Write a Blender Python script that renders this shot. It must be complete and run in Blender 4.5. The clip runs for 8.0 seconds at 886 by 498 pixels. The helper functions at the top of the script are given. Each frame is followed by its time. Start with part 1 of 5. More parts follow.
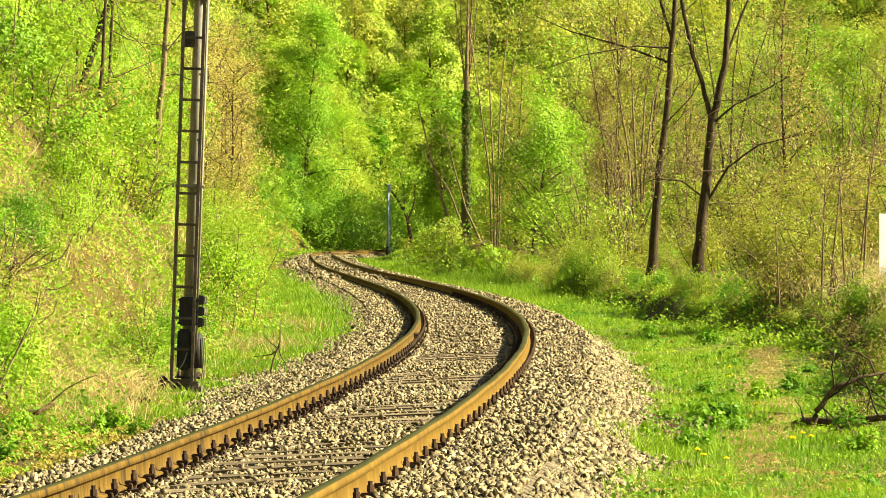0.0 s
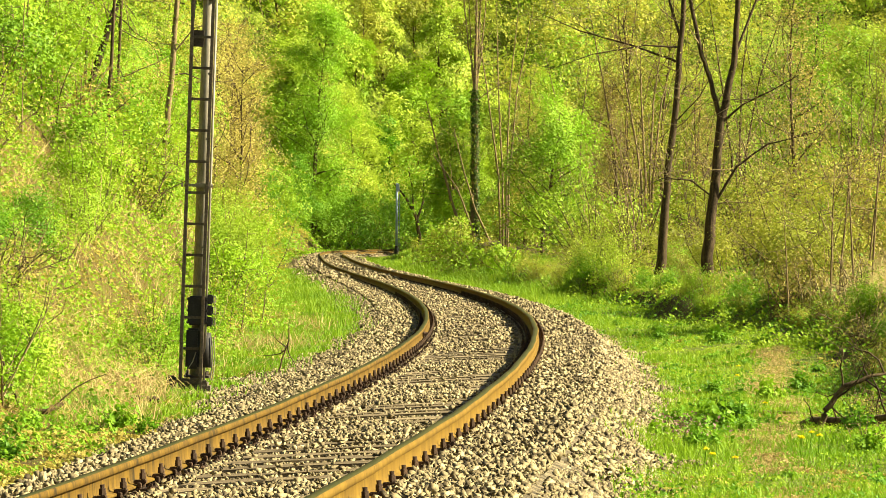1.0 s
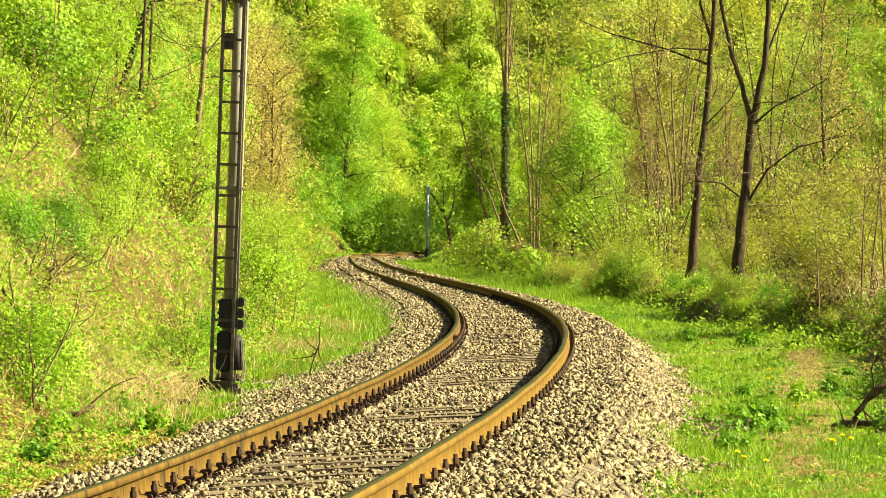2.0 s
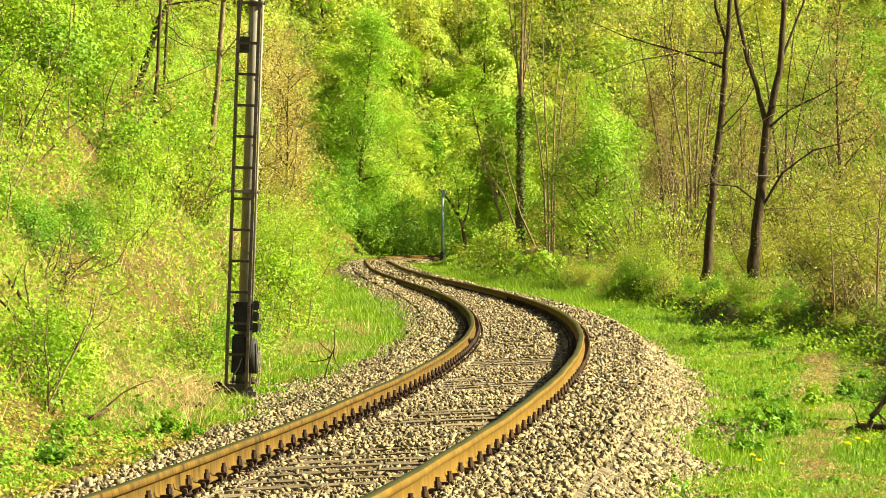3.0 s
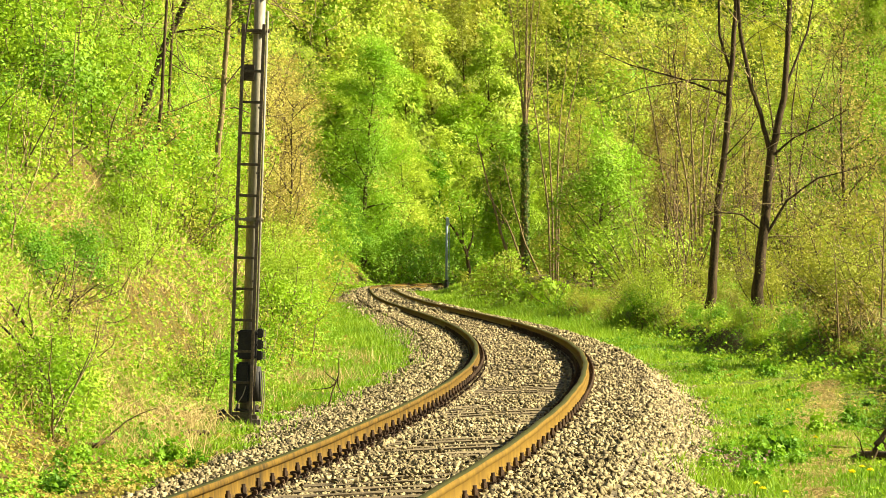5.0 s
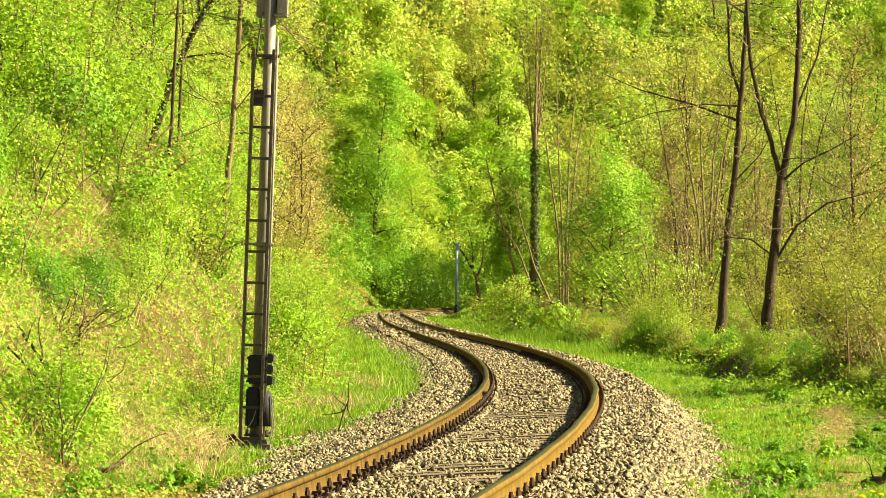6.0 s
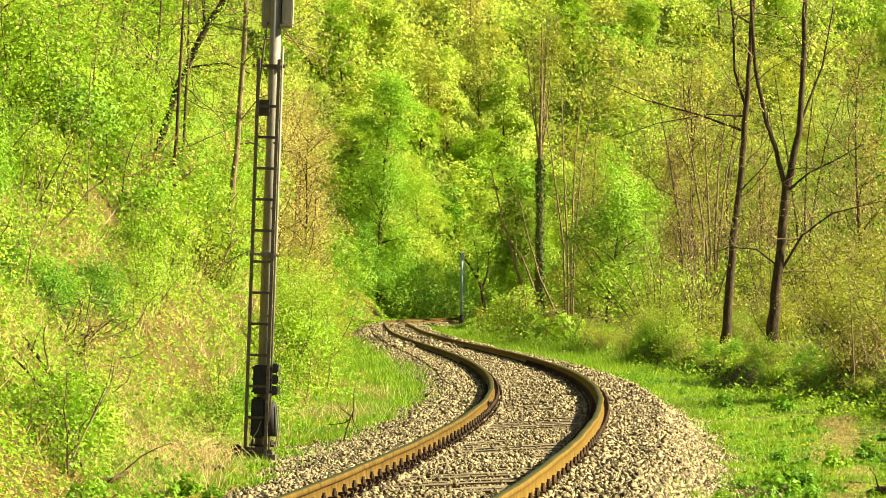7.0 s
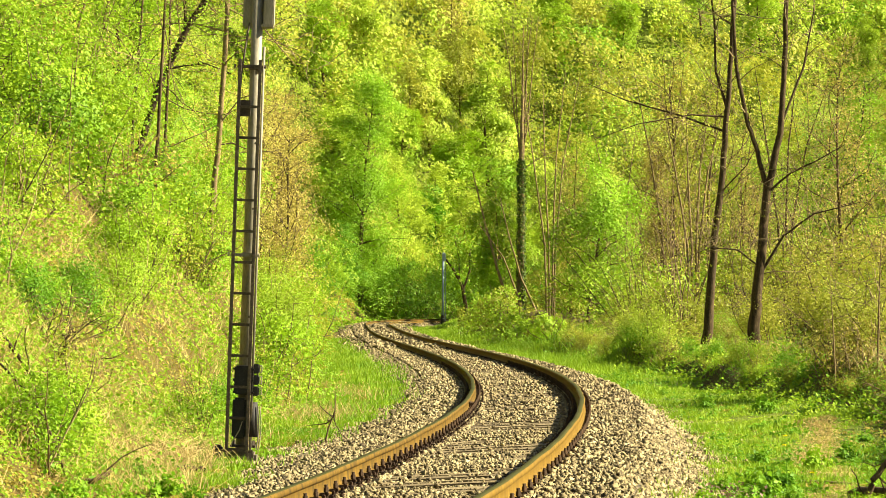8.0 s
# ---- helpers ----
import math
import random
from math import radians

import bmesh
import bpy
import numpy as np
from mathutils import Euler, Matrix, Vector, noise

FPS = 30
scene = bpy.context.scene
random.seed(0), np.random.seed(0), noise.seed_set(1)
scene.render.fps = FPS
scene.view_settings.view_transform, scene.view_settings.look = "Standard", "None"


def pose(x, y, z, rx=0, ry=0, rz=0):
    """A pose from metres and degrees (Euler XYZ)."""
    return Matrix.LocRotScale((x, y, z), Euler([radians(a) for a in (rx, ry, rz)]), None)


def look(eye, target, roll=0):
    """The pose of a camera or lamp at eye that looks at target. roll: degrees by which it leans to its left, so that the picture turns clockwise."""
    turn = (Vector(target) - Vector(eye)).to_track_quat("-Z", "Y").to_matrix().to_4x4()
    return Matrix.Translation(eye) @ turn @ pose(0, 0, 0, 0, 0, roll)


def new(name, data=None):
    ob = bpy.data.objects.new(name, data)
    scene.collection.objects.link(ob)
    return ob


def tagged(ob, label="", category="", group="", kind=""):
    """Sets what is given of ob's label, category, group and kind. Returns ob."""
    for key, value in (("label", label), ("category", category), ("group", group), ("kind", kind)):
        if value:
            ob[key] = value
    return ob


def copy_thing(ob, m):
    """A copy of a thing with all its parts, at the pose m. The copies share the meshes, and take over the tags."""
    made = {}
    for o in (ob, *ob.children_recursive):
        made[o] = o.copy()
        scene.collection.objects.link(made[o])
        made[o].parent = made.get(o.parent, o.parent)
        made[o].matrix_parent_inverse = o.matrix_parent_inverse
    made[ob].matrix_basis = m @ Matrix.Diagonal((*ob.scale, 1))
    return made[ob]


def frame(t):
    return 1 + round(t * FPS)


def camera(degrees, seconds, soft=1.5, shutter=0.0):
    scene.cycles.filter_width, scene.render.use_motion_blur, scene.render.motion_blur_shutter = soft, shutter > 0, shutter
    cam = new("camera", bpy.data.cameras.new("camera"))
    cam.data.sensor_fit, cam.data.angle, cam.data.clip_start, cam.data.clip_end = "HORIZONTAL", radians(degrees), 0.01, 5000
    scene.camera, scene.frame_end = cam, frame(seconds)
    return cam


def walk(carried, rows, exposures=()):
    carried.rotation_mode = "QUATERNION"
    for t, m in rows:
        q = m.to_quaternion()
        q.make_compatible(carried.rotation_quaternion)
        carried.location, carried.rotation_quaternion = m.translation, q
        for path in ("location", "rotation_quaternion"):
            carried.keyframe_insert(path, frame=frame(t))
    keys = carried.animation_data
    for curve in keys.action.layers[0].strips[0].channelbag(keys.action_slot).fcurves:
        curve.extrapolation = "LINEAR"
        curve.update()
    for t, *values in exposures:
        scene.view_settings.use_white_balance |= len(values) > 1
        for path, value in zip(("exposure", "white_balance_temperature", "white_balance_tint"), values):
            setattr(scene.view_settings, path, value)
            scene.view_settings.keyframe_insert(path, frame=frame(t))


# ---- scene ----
EYE = 1.196
cam = camera(13.907, 8.0, soft=0.6)
# seconds, yaw, pitch: a long lens that pans and tilts from one spot
PAN = [
    (0.0, 0.0000, -0.1969), (0.5, 0.0927, -0.2077), (1.0, 0.1381, -0.2081), (1.5, 0.2377, -0.1783),
    (1.7, 0.4414, -0.1695), (2.8, 0.7781, -0.1425), (3.0, 0.8592, -0.1125), (3.5, 0.8796, 0.0252),
    (4.0, 0.9081, 0.2579), (5.5, 0.9460, 0.3912), (6.0, 1.0812, 0.7206), (6.5, 1.2008, 0.9049),
    (7.0, 1.1624, 0.8794), (7.5, 0.9596, 0.8781), (8.0, 0.8679, 0.8882),
]
walk(cam, [(t, pose(0, 0, EYE, 90 + pitch, 0, yaw)) for t, yaw, pitch in PAN], [(0.0, 1.82, 7250, 8)])

# ---- daylight ----
SUN_EL, SUN_AZ = 33.0, 91.0          # azimuth clockwise from +y
world = bpy.data.worlds.new("sky")
scene.world = world
world.use_nodes = True
wn = world.node_tree.nodes
sky = wn.new("ShaderNodeTexSky")
sky.sky_type, sky.sun_disc = "NISHITA", False
sky.sun_elevation, sky.sun_rotation = radians(SUN_EL), radians(SUN_AZ)
wn["Background"].inputs["Strength"].default_value = 0.038
world.node_tree.links.new(sky.outputs["Color"], wn["Background"].inputs["Color"])
sun = new("sun", bpy.data.lights.new("sun", "SUN"))
sun.data.energy, sun.data.angle, sun.data.color = 5.0, radians(0.5), (0.98, 0.905, 0.72)
_e, _a = radians(SUN_EL), radians(SUN_AZ)
SUN_DIR = Vector((math.sin(_a) * math.cos(_e), math.cos(_a) * math.cos(_e), math.sin(_e)))
sun.matrix_basis = look(SUN_DIR * 200, (0, 0, 0))

# ---- materials ----
def material(name):
    m = bpy.data.materials.new(name)
    m.use_nodes = True
    m.node_tree.nodes.clear()
    return m, m.node_tree.nodes, m.node_tree.links


def ramp(nodes, stops):
    r = nodes.new("ShaderNodeValToRGB")
    while len(r.color_ramp.elements) < len(stops):
        r.color_ramp.elements.new(0.5)
    for el, (p, c) in zip(r.color_ramp.elements, stops):
        el.position, el.color = p, (*c, 1)
    return r


def leaf_material(name, stops, through_light=0.45, gloss=0.2, island=0.13):
    """Leaves: colour varies leaf by leaf, clump by clump and plant by plant; part of the light passes through."""
    m, n, l = material(name)
    geo, info, tc = n.new("ShaderNodeNewGeometry"), n.new("ShaderNodeObjectInfo"), n.new("ShaderNodeTexCoord")
    noi = n.new("ShaderNodeTexNoise")
    noi.inputs["Scale"].default_value, noi.inputs["Detail"].default_value = 0.55, 4
    noi.inputs["Roughness"].default_value = 0.62
    l.new(geo.outputs["Position"], noi.inputs["Vector"])
    a = n.new("ShaderNodeMath"); a.operation = "MULTIPLY"; a.inputs[1].default_value = island
    l.new(geo.outputs["Random Per Island"], a.inputs[0])
    b = n.new("ShaderNodeMath"); b.operation = "MULTIPLY_ADD"; b.inputs[1].default_value = 0.30
    l.new(info.outputs["Random"], b.inputs[0]); l.new(a.outputs[0], b.inputs[2])
    c = n.new("ShaderNodeMath"); c.operation = "MULTIPLY_ADD"; c.inputs[1].default_value = 0.55
    l.new(noi.outputs["Fac"], c.inputs[0]); l.new(b.outputs[0], c.inputs[2])
    d = n.new("ShaderNodeMath"); d.operation = "MULTIPLY"; d.inputs[1].default_value = 1 / (island + 0.30 + 0.55)
    l.new(c.outputs[0], d.inputs[0])
    r = ramp(n, stops)
    l.new(d.outputs[0], r.inputs["Fac"])
    p = n.new("ShaderNodeBsdfPrincipled")
    p.inputs["Roughness"].default_value, p.inputs["Specular IOR Level"].default_value = 0.55, gloss
    l.new(r.outputs["Color"], p.inputs["Base Color"])
    t = n.new("ShaderNodeBsdfTranslucent")
    l.new(r.outputs["Color"], t.inputs["Color"])
    mix, out = n.new("ShaderNodeMixShader"), n.new("ShaderNodeOutputMaterial")
    mix.inputs["Fac"].default_value = through_light
    l.new(p.outputs[0], mix.inputs[1]); l.new(t.outputs[0], mix.inputs[2]); l.new(mix.outputs[0], out.inputs["Surface"])
    return m


def solid_material(name, stops, scale=8.0, rough=0.8, metal=0.0, bump=0.3, stretch=(1, 1, 1), fine=6.0, spec=0.3, island=0.0, coords="Object", dist=0.01):
    """Noise at two scales through a colour ramp, with the same noise as relief."""
    m, n, l = material(name)
    tc, mp, geo, info = n.new("ShaderNodeTexCoord"), n.new("ShaderNodeMapping"), n.new("ShaderNodeNewGeometry"), n.new("ShaderNodeObjectInfo")
    mp.inputs["Scale"].default_value = stretch
    l.new(tc.outputs["Object"] if coords == "Object" else geo.outputs["Position"], mp.inputs["Vector"])
    big, small = n.new("ShaderNodeTexNoise"), n.new("ShaderNodeTexNoise")
    big.inputs["Scale"].default_value, big.inputs["Detail"].default_value = scale, 5
    small.inputs["Scale"].default_value, small.inputs["Detail"].default_value = scale * fine, 4
    l.new(mp.outputs[0], big.inputs["Vector"]); l.new(mp.outputs[0], small.inputs["Vector"])
    mx = n.new("ShaderNodeMath"); mx.operation = "MULTIPLY_ADD"; mx.inputs[1].default_value = 0.5
    hf = n.new("ShaderNodeMath"); hf.operation = "MULTIPLY"; hf.inputs[1].default_value = 0.5
    l.new(big.outputs["Fac"], hf.inputs[0]); l.new(small.outputs["Fac"], mx.inputs[0]); l.new(hf.outputs[0], mx.inputs[2])
    src = mx
    if island:
        ad = n.new("ShaderNodeMath"); ad.operation = "MULTIPLY_ADD"; ad.inputs[1].default_value = island
        sub = n.new("ShaderNodeMath"); sub.operation = "SUBTRACT"; sub.inputs[1].default_value = island / 2
        l.new(geo.outputs["Random Per Island"], ad.inputs[0]); l.new(mx.outputs[0], ad.inputs[2]); l.new(ad.outputs[0], sub.inputs[0])
        src = sub
    else:
        ad = n.new("ShaderNodeMath"); ad.operation = "MULTIPLY_ADD"; ad.inputs[1].default_value = 0.16
        sub = n.new("ShaderNodeMath"); sub.operation = "SUBTRACT"; sub.inputs[1].default_value = 0.08
        l.new(info.outputs["Random"], ad.inputs[0]); l.new(mx.outputs[0], ad.inputs[2]); l.new(ad.outputs[0], sub.inputs[0])
        src = sub
    r = ramp(n, stops)
    l.new(src.outputs[0], r.inputs["Fac"])
    p, out, bp = n.new("ShaderNodeBsdfPrincipled"), n.new("ShaderNodeOutputMaterial"), n.new("ShaderNodeBump")
    bp.inputs["Strength"].default_value, bp.inputs["Distance"].default_value = bump, dist
    l.new(mx.outputs[0], bp.inputs["Height"]); l.new(bp.outputs[0], p.inputs["Normal"])
    p.inputs["Roughness"].default_value, p.inputs["Metallic"].default_value, p.inputs["Specular IOR Level"].default_value = rough, metal, spec
    l.new(r.outputs["Color"], p.inputs["Base Color"]); l.new(p.outputs[0], out.inputs["Surface"])
    return m


LEAF_LIME = leaf_material("leaf_lime", [(0.22, (0.120, 0.250, 0.014)), (0.42, (0.210, 0.380, 0.020)), (0.60, (0.300, 0.460, 0.029)), (0.82, (0.380, 0.490, 0.043))], 0.38)
LEAF_GREEN = leaf_material("leaf_green", [(0.22, (0.06, 0.17, 0.012)), (0.42, (0.14, 0.315, 0.018)), (0.62, (0.23, 0.415, 0.024)), (0.85, (0.29, 0.45, 0.03))], 0.38)
# yellow-green, its colour raised to stand in for sunlight missing on the far hillside
LEAF_BRIGHT = leaf_material("leaf_bright", [(0.22, (0.216, 0.324, 0.024)), (0.42, (0.324, 0.454, 0.039)), (0.60, (0.421, 0.540, 0.057)), (0.82, (0.497, 0.572, 0.090))], 0.38)
LEAF_FRESH = leaf_material("leaf_fresh", [(0.22, (0.130, 0.290, 0.020)), (0.42, (0.210, 0.400, 0.025)), (0.60, (0.280, 0.480, 0.031)), (0.82, (0.350, 0.520, 0.042))], 0.38)
LEAF_IVY = leaf_material("leaf_ivy", [(0.2, (0.03, 0.06, 0.010)), (0.5, (0.07, 0.12, 0.014)), (0.85, (0.13, 0.18, 0.02))], 0.25)
LEAF_OLIVE = leaf_material("leaf_olive", [(0.22, (0.162, 0.194, 0.021)), (0.42, (0.292, 0.335, 0.033)), (0.62, (0.410, 0.421, 0.054)), (0.85, (0.497, 0.454, 0.120))], 0.38)
LEAF_TAN = leaf_material("leaf_tan", [(0.22, (0.21, 0.16, 0.035)), (0.42, (0.36, 0.30, 0.06)), (0.62, (0.47, 0.41, 0.10)), (0.85, (0.38, 0.42, 0.045))], 0.34)
GRASS = leaf_material("grass_blade", [(0.22, (0.07, 0.165, 0.010)), (0.42, (0.14, 0.30, 0.015)), (0.60, (0.25, 0.39, 0.024)), (0.82, (0.42, 0.42, 0.08))], 0.42)
HAY = leaf_material("dry_grass", [(0.22, (0.26, 0.18, 0.06)), (0.42, (0.47, 0.36, 0.14)), (0.65, (0.62, 0.51, 0.22)), (0.88, (0.44, 0.44, 0.08))], 0.3)
PETAL = leaf_material("dandelion_petal", [(0.2, (0.80, 0.66, 0.01)), (0.9, (0.88, 0.76, 0.03))], 0.2)
MAUVE = leaf_material("nettle_flower", [(0.2, (0.16, 0.09, 0.06)), (0.9, (0.30, 0.19, 0.16))], 0.2)
BARK = solid_material("bark", [(0.30, (0.012, 0.008, 0.004)), (0.5, (0.068, 0.045, 0.019)), (0.72, (0.17, 0.118, 0.052))], 6, 0.9, bump=0.8, stretch=(3, 3, 0.6), dist=0.02)
BARK_TAN = solid_material("tan_bark", [(0.30, (0.05, 0.034, 0.014)), (0.5, (0.16, 0.115, 0.05)), (0.72, (0.30, 0.23, 0.11))], 7, 0.9, bump=0.7, stretch=(3, 3, 0.8), dist=0.015)
TWIG = solid_material("twig", [(0.25, (0.05, 0.035, 0.015)), (0.55, (0.17, 0.12, 0.052)), (0.8, (0.36, 0.28, 0.14))], 4, 0.85, bump=0.2, island=0.5)
SOIL = solid_material("bank_soil", [(0.34, (0.020, 0.011, 0.002)), (0.45, (0.085, 0.048, 0.010)), (0.54, (0.10, 0.075, 0.012)), (0.68, (0.10, 0.13, 0.010))], 5.0, 0.95, bump=1.0, fine=8, coords="World", dist=0.08)
MEADOW = solid_material("green_sward", [(0.34, (0.026, 0.028, 0.005)), (0.46, (0.075, 0.105, 0.008)), (0.56, (0.13, 0.175, 0.010)), (0.68, (0.20, 0.235, 0.016))], 4.5, 0.95, bump=1.0, fine=9, coords="World", dist=0.08)
STONE = solid_material("ballast_stone", [(0.22, (0.05, 0.037, 0.018)), (0.40, (0.175, 0.14, 0.072)), (0.60, (0.265, 0.217, 0.110)), (0.82, (0.45, 0.375, 0.195))], 9, 0.9, bump=0.5, island=0.50, coords="World", dist=0.006)
BED = solid_material("ballast_bed", [(0.36, (0.02, 0.016, 0.009)), (0.48, (0.09, 0.072, 0.040)), (0.62, (0.24, 0.195, 0.11))], 7, 0.95, bump=1.0, fine=3, coords="World", dist=0.04)
RUST = solid_material("rail_rust", [(0.33, (0.028, 0.019, 0.005)), (0.44, (0.098, 0.056, 0.007)), (0.56, (0.150, 0.087, 0.010)), (0.72, (0.205, 0.125, 0.015))], 1.5, 0.8, 0.1, bump=0.12, fine=9, spec=0.2, stretch=(2, 4, 0.35), coords="World", dist=0.003)
RUNNING = solid_material("rail_running_top", [(0.3, (0.035, 0.04, 0.012)), (0.6, (0.06, 0.06, 0.018)), (0.8, (0.085, 0.08, 0.025))], 2, 0.9, 0.0, bump=0.08, spec=0.08, stretch=(6, 0.3, 1), coords="World", dist=0.002)
IRON = solid_material("bolt_iron", [(0.3, (0.025, 0.016, 0.010)), (0.55, (0.07, 0.042, 0.022)), (0.8, (0.15, 0.085, 0.04))], 30, 0.85, 0.2, bump=0.3)
TIMBER = solid_material("sleeper_timber", [(0.28, (0.04, 0.029, 0.014)), (0.48, (0.16, 0.12, 0.062)), (0.70, (0.34, 0.27, 0.15))], 3, 0.92, bump=0.9, fine=5, stretch=(0.5, 9, 6), dist=0.012)
GREY_PAINT = solid_material("grey_paint", [(0.3, (0.10, 0.09, 0.055)), (0.5, (0.225, 0.205, 0.145)), (0.75, (0.36, 0.33, 0.25))], 5, 0.6, 0.1, bump=0.1, stretch=(4, 4, 0.7))
DARK_STEEL = solid_material("weathered_steel", [(0.3, (0.045, 0.035, 0.025)), (0.55, (0.10, 0.08, 0.055)), (0.8, (0.22, 0.17, 0.11))], 9, 0.7, 0.3, bump=0.2)
BLACK = solid_material("black_casting", [(0.3, (0.012, 0.011, 0.010)), (0.6, (0.03, 0.028, 0.024)), (0.85, (0.07, 0.06, 0.05))], 12, 0.6, 0.1, bump=0.2)
CONCRETE = solid_material("concrete", [(0.3, (0.06, 0.05, 0.035)), (0.55, (0.14, 0.12, 0.085)), (0.8, (0.24, 0.21, 0.15))], 6, 0.95, bump=0.6)
WHITE = solid_material("white_enamel", [(0.25, (0.34, 0.34, 0.30)), (0.5, (0.50, 0.50, 0.46)), (0.8, (0.58, 0.58, 0.53))], 3, 0.45, bump=0.05)
BLUE_GREY = solid_material("blue_grey_paint", [(0.3, (0.14, 0.19, 0.22)), (0.6, (0.24, 0.31, 0.35)), (0.8, (0.34, 0.40, 0.43))], 4, 0.6, 0.1, bump=0.1)

# ---- mesh helpers ----
def mesh_np(name, verts, faces, mats, index=None, smooth=False):
    """A mesh from arrays; faces is an (n, k) array or a list of such arrays."""
    if not isinstance(faces, list):
        faces = [faces]
    me = bpy.data.meshes.new(name)
    verts = np.asarray(verts, np.float32).reshape(-1, 3)
    loops = np.concatenate([np.asarray(f, np.int32).ravel() for f in faces])
    sizes = np.concatenate([np.full(len(f), np.shape(f)[1], np.int32) for f in faces])
    me.vertices.add(len(verts)); me.vertices.foreach_set("co", verts.ravel())
    me.loops.add(len(loops)); me.loops.foreach_set("vertex_index", loops)
    me.polygons.add(len(sizes))
    me.polygons.foreach_set("loop_start", np.concatenate([[0], np.cumsum(sizes)[:-1]]).astype(np.int32))
    me.polygons.foreach_set("loop_total", sizes)
    if smooth:
        me.polygons.foreach_set("use_smooth", np.ones(len(sizes), bool))
    for m in (mats if isinstance(mats, (list, tuple)) else [mats]):
        me.materials.append(m)
    if index is not None:
        me.polygons.foreach_set("material_index", np.asarray(index, np.int32))
    me.update(calc_edges=True)
    return me


def part_np(name, me, parent=None, label=""):
    ob = new(name, me)
    ob.parent = parent
    return tagged(ob, label) if label else ob


def part(name, bm, mat, parent=None, label="", smooth=False):
    me = bpy.data.meshes.new(name)
    bmesh.ops.recalc_face_normals(bm, faces=bm.faces[:])
    bm.to_mesh(me)
    bm.free()
    me.materials.append(mat)
    if smooth:
        for p in me.polygons:
            p.use_smooth = True
    return part_np(name, me, parent, label)


def box_bm(cx, cy, cz, sx, sy, sz, bevel=0.0, m=None, bm=None):
    bm = bm or bmesh.new()
    r = bmesh.ops.create_cube(bm, size=1, matrix=(m or Matrix()) @ Matrix.Translation((cx, cy, cz)) @ Matrix.Diagonal((sx, sy, sz, 1)))
    if bevel:
        es = list({e for v in r["verts"] for e in v.link_edges})
        bmesh.ops.bevel(bm, geom=es, offset=bevel, segments=2, affect="EDGES")
    return bm


def cyl_bm(p0, p1, r0, r1=None, n=12, bm=None):
    bm = bm or bmesh.new()
    p0, p1 = Vector(p0), Vector(p1)
    q = (p1 - p0).to_track_quat("Z", "Y").to_matrix().to_4x4()
    bmesh.ops.create_cone(bm, cap_ends=True, segments=n, radius1=r0, radius2=r0 if r1 is None else r1, depth=(p1 - p0).length,
                          matrix=Matrix.Translation((p0 + p1) / 2) @ q)
    return bm


def tubes(paths, sides=5):
    """One mesh's verts and quads for many tapered limbs; a path is an (n, 4) array of x, y, z, radius."""
    V, F, o = [], [], 0
    ang = np.arange(sides) * 2 * np.pi / sides
    for P in paths:
        P = np.asarray(P, float)
        d = np.gradient(P[:, :3], axis=0)
        d /= np.linalg.norm(d, axis=1, keepdims=True) + 1e-9
        ref = np.where(np.abs(d[:, 2:3]) > 0.9, np.array([[1.0, 0, 0]]), np.array([[0, 0, 1.0]]))
        u = np.cross(d, ref); u /= np.linalg.norm(u, axis=1, keepdims=True) + 1e-9
        w = np.cross(d, u)
        ring = P[:, None, :3] + P[:, None, 3:4] * (np.cos(ang)[None, :, None] * u[:, None] + np.sin(ang)[None, :, None] * w[:, None])
        n = len(P)
        V.append(ring.reshape(-1, 3))
        i = np.arange(n - 1)[:, None] * sides
        j = np.arange(sides)[None, :]
        k = (j + 1) % sides
        F.append(np.stack([i + j, i + k, i + sides + k, i + sides + j], -1).reshape(-1, 4) + o)
        o += n * sides
    return np.concatenate(V), np.concatenate(F)


LIGHTWARD = np.array([0.30, 0.0, 0.75])       # leaves turn their faces to the light


def unit(a):
    return a / (np.linalg.norm(a, axis=1, keepdims=True) + 1e-9)


def leaves(centres, size, r, facing=None, ratio=0.62, single=False):
    """A folded rhombus of two triangles at every centre, or one triangle for leaves far off; facing gives the leaf's normal."""
    n = len(centres)
    nn = unit((LIGHTWARD if facing is None else facing) + r.normal(size=(n, 3)) * 0.42)
    d = r.normal(size=(n, 3)); d[:, 2] -= 0.25
    d = unit(d - (d * nn).sum(1, keepdims=True) * nn)
    s = np.cross(nn, d)
    L = (size * r.uniform(0.6, 1.35, n))[:, None]
    if single:
        V = np.stack([centres - d * L * 0.5 - s * L * 0.42, centres - d * L * 0.5 + s * L * 0.42, centres + d * L * 0.6], 1).reshape(-1, 3)
        return V, np.arange(n * 3).reshape(-1, 3)
    a, b = centres - d * L / 2, centres + d * L / 2
    fold = nn * L * 0.10
    c, e = centres + s * L * ratio / 2 + fold, centres - s * L * ratio / 2 + fold
    V = np.stack([a, c, b, e], 1).reshape(-1, 3)
    i = np.arange(n)[:, None] * 4
    F = np.concatenate([i + np.array([[0, 1, 2]]), i + np.array([[0, 2, 3]])])
    return V, F


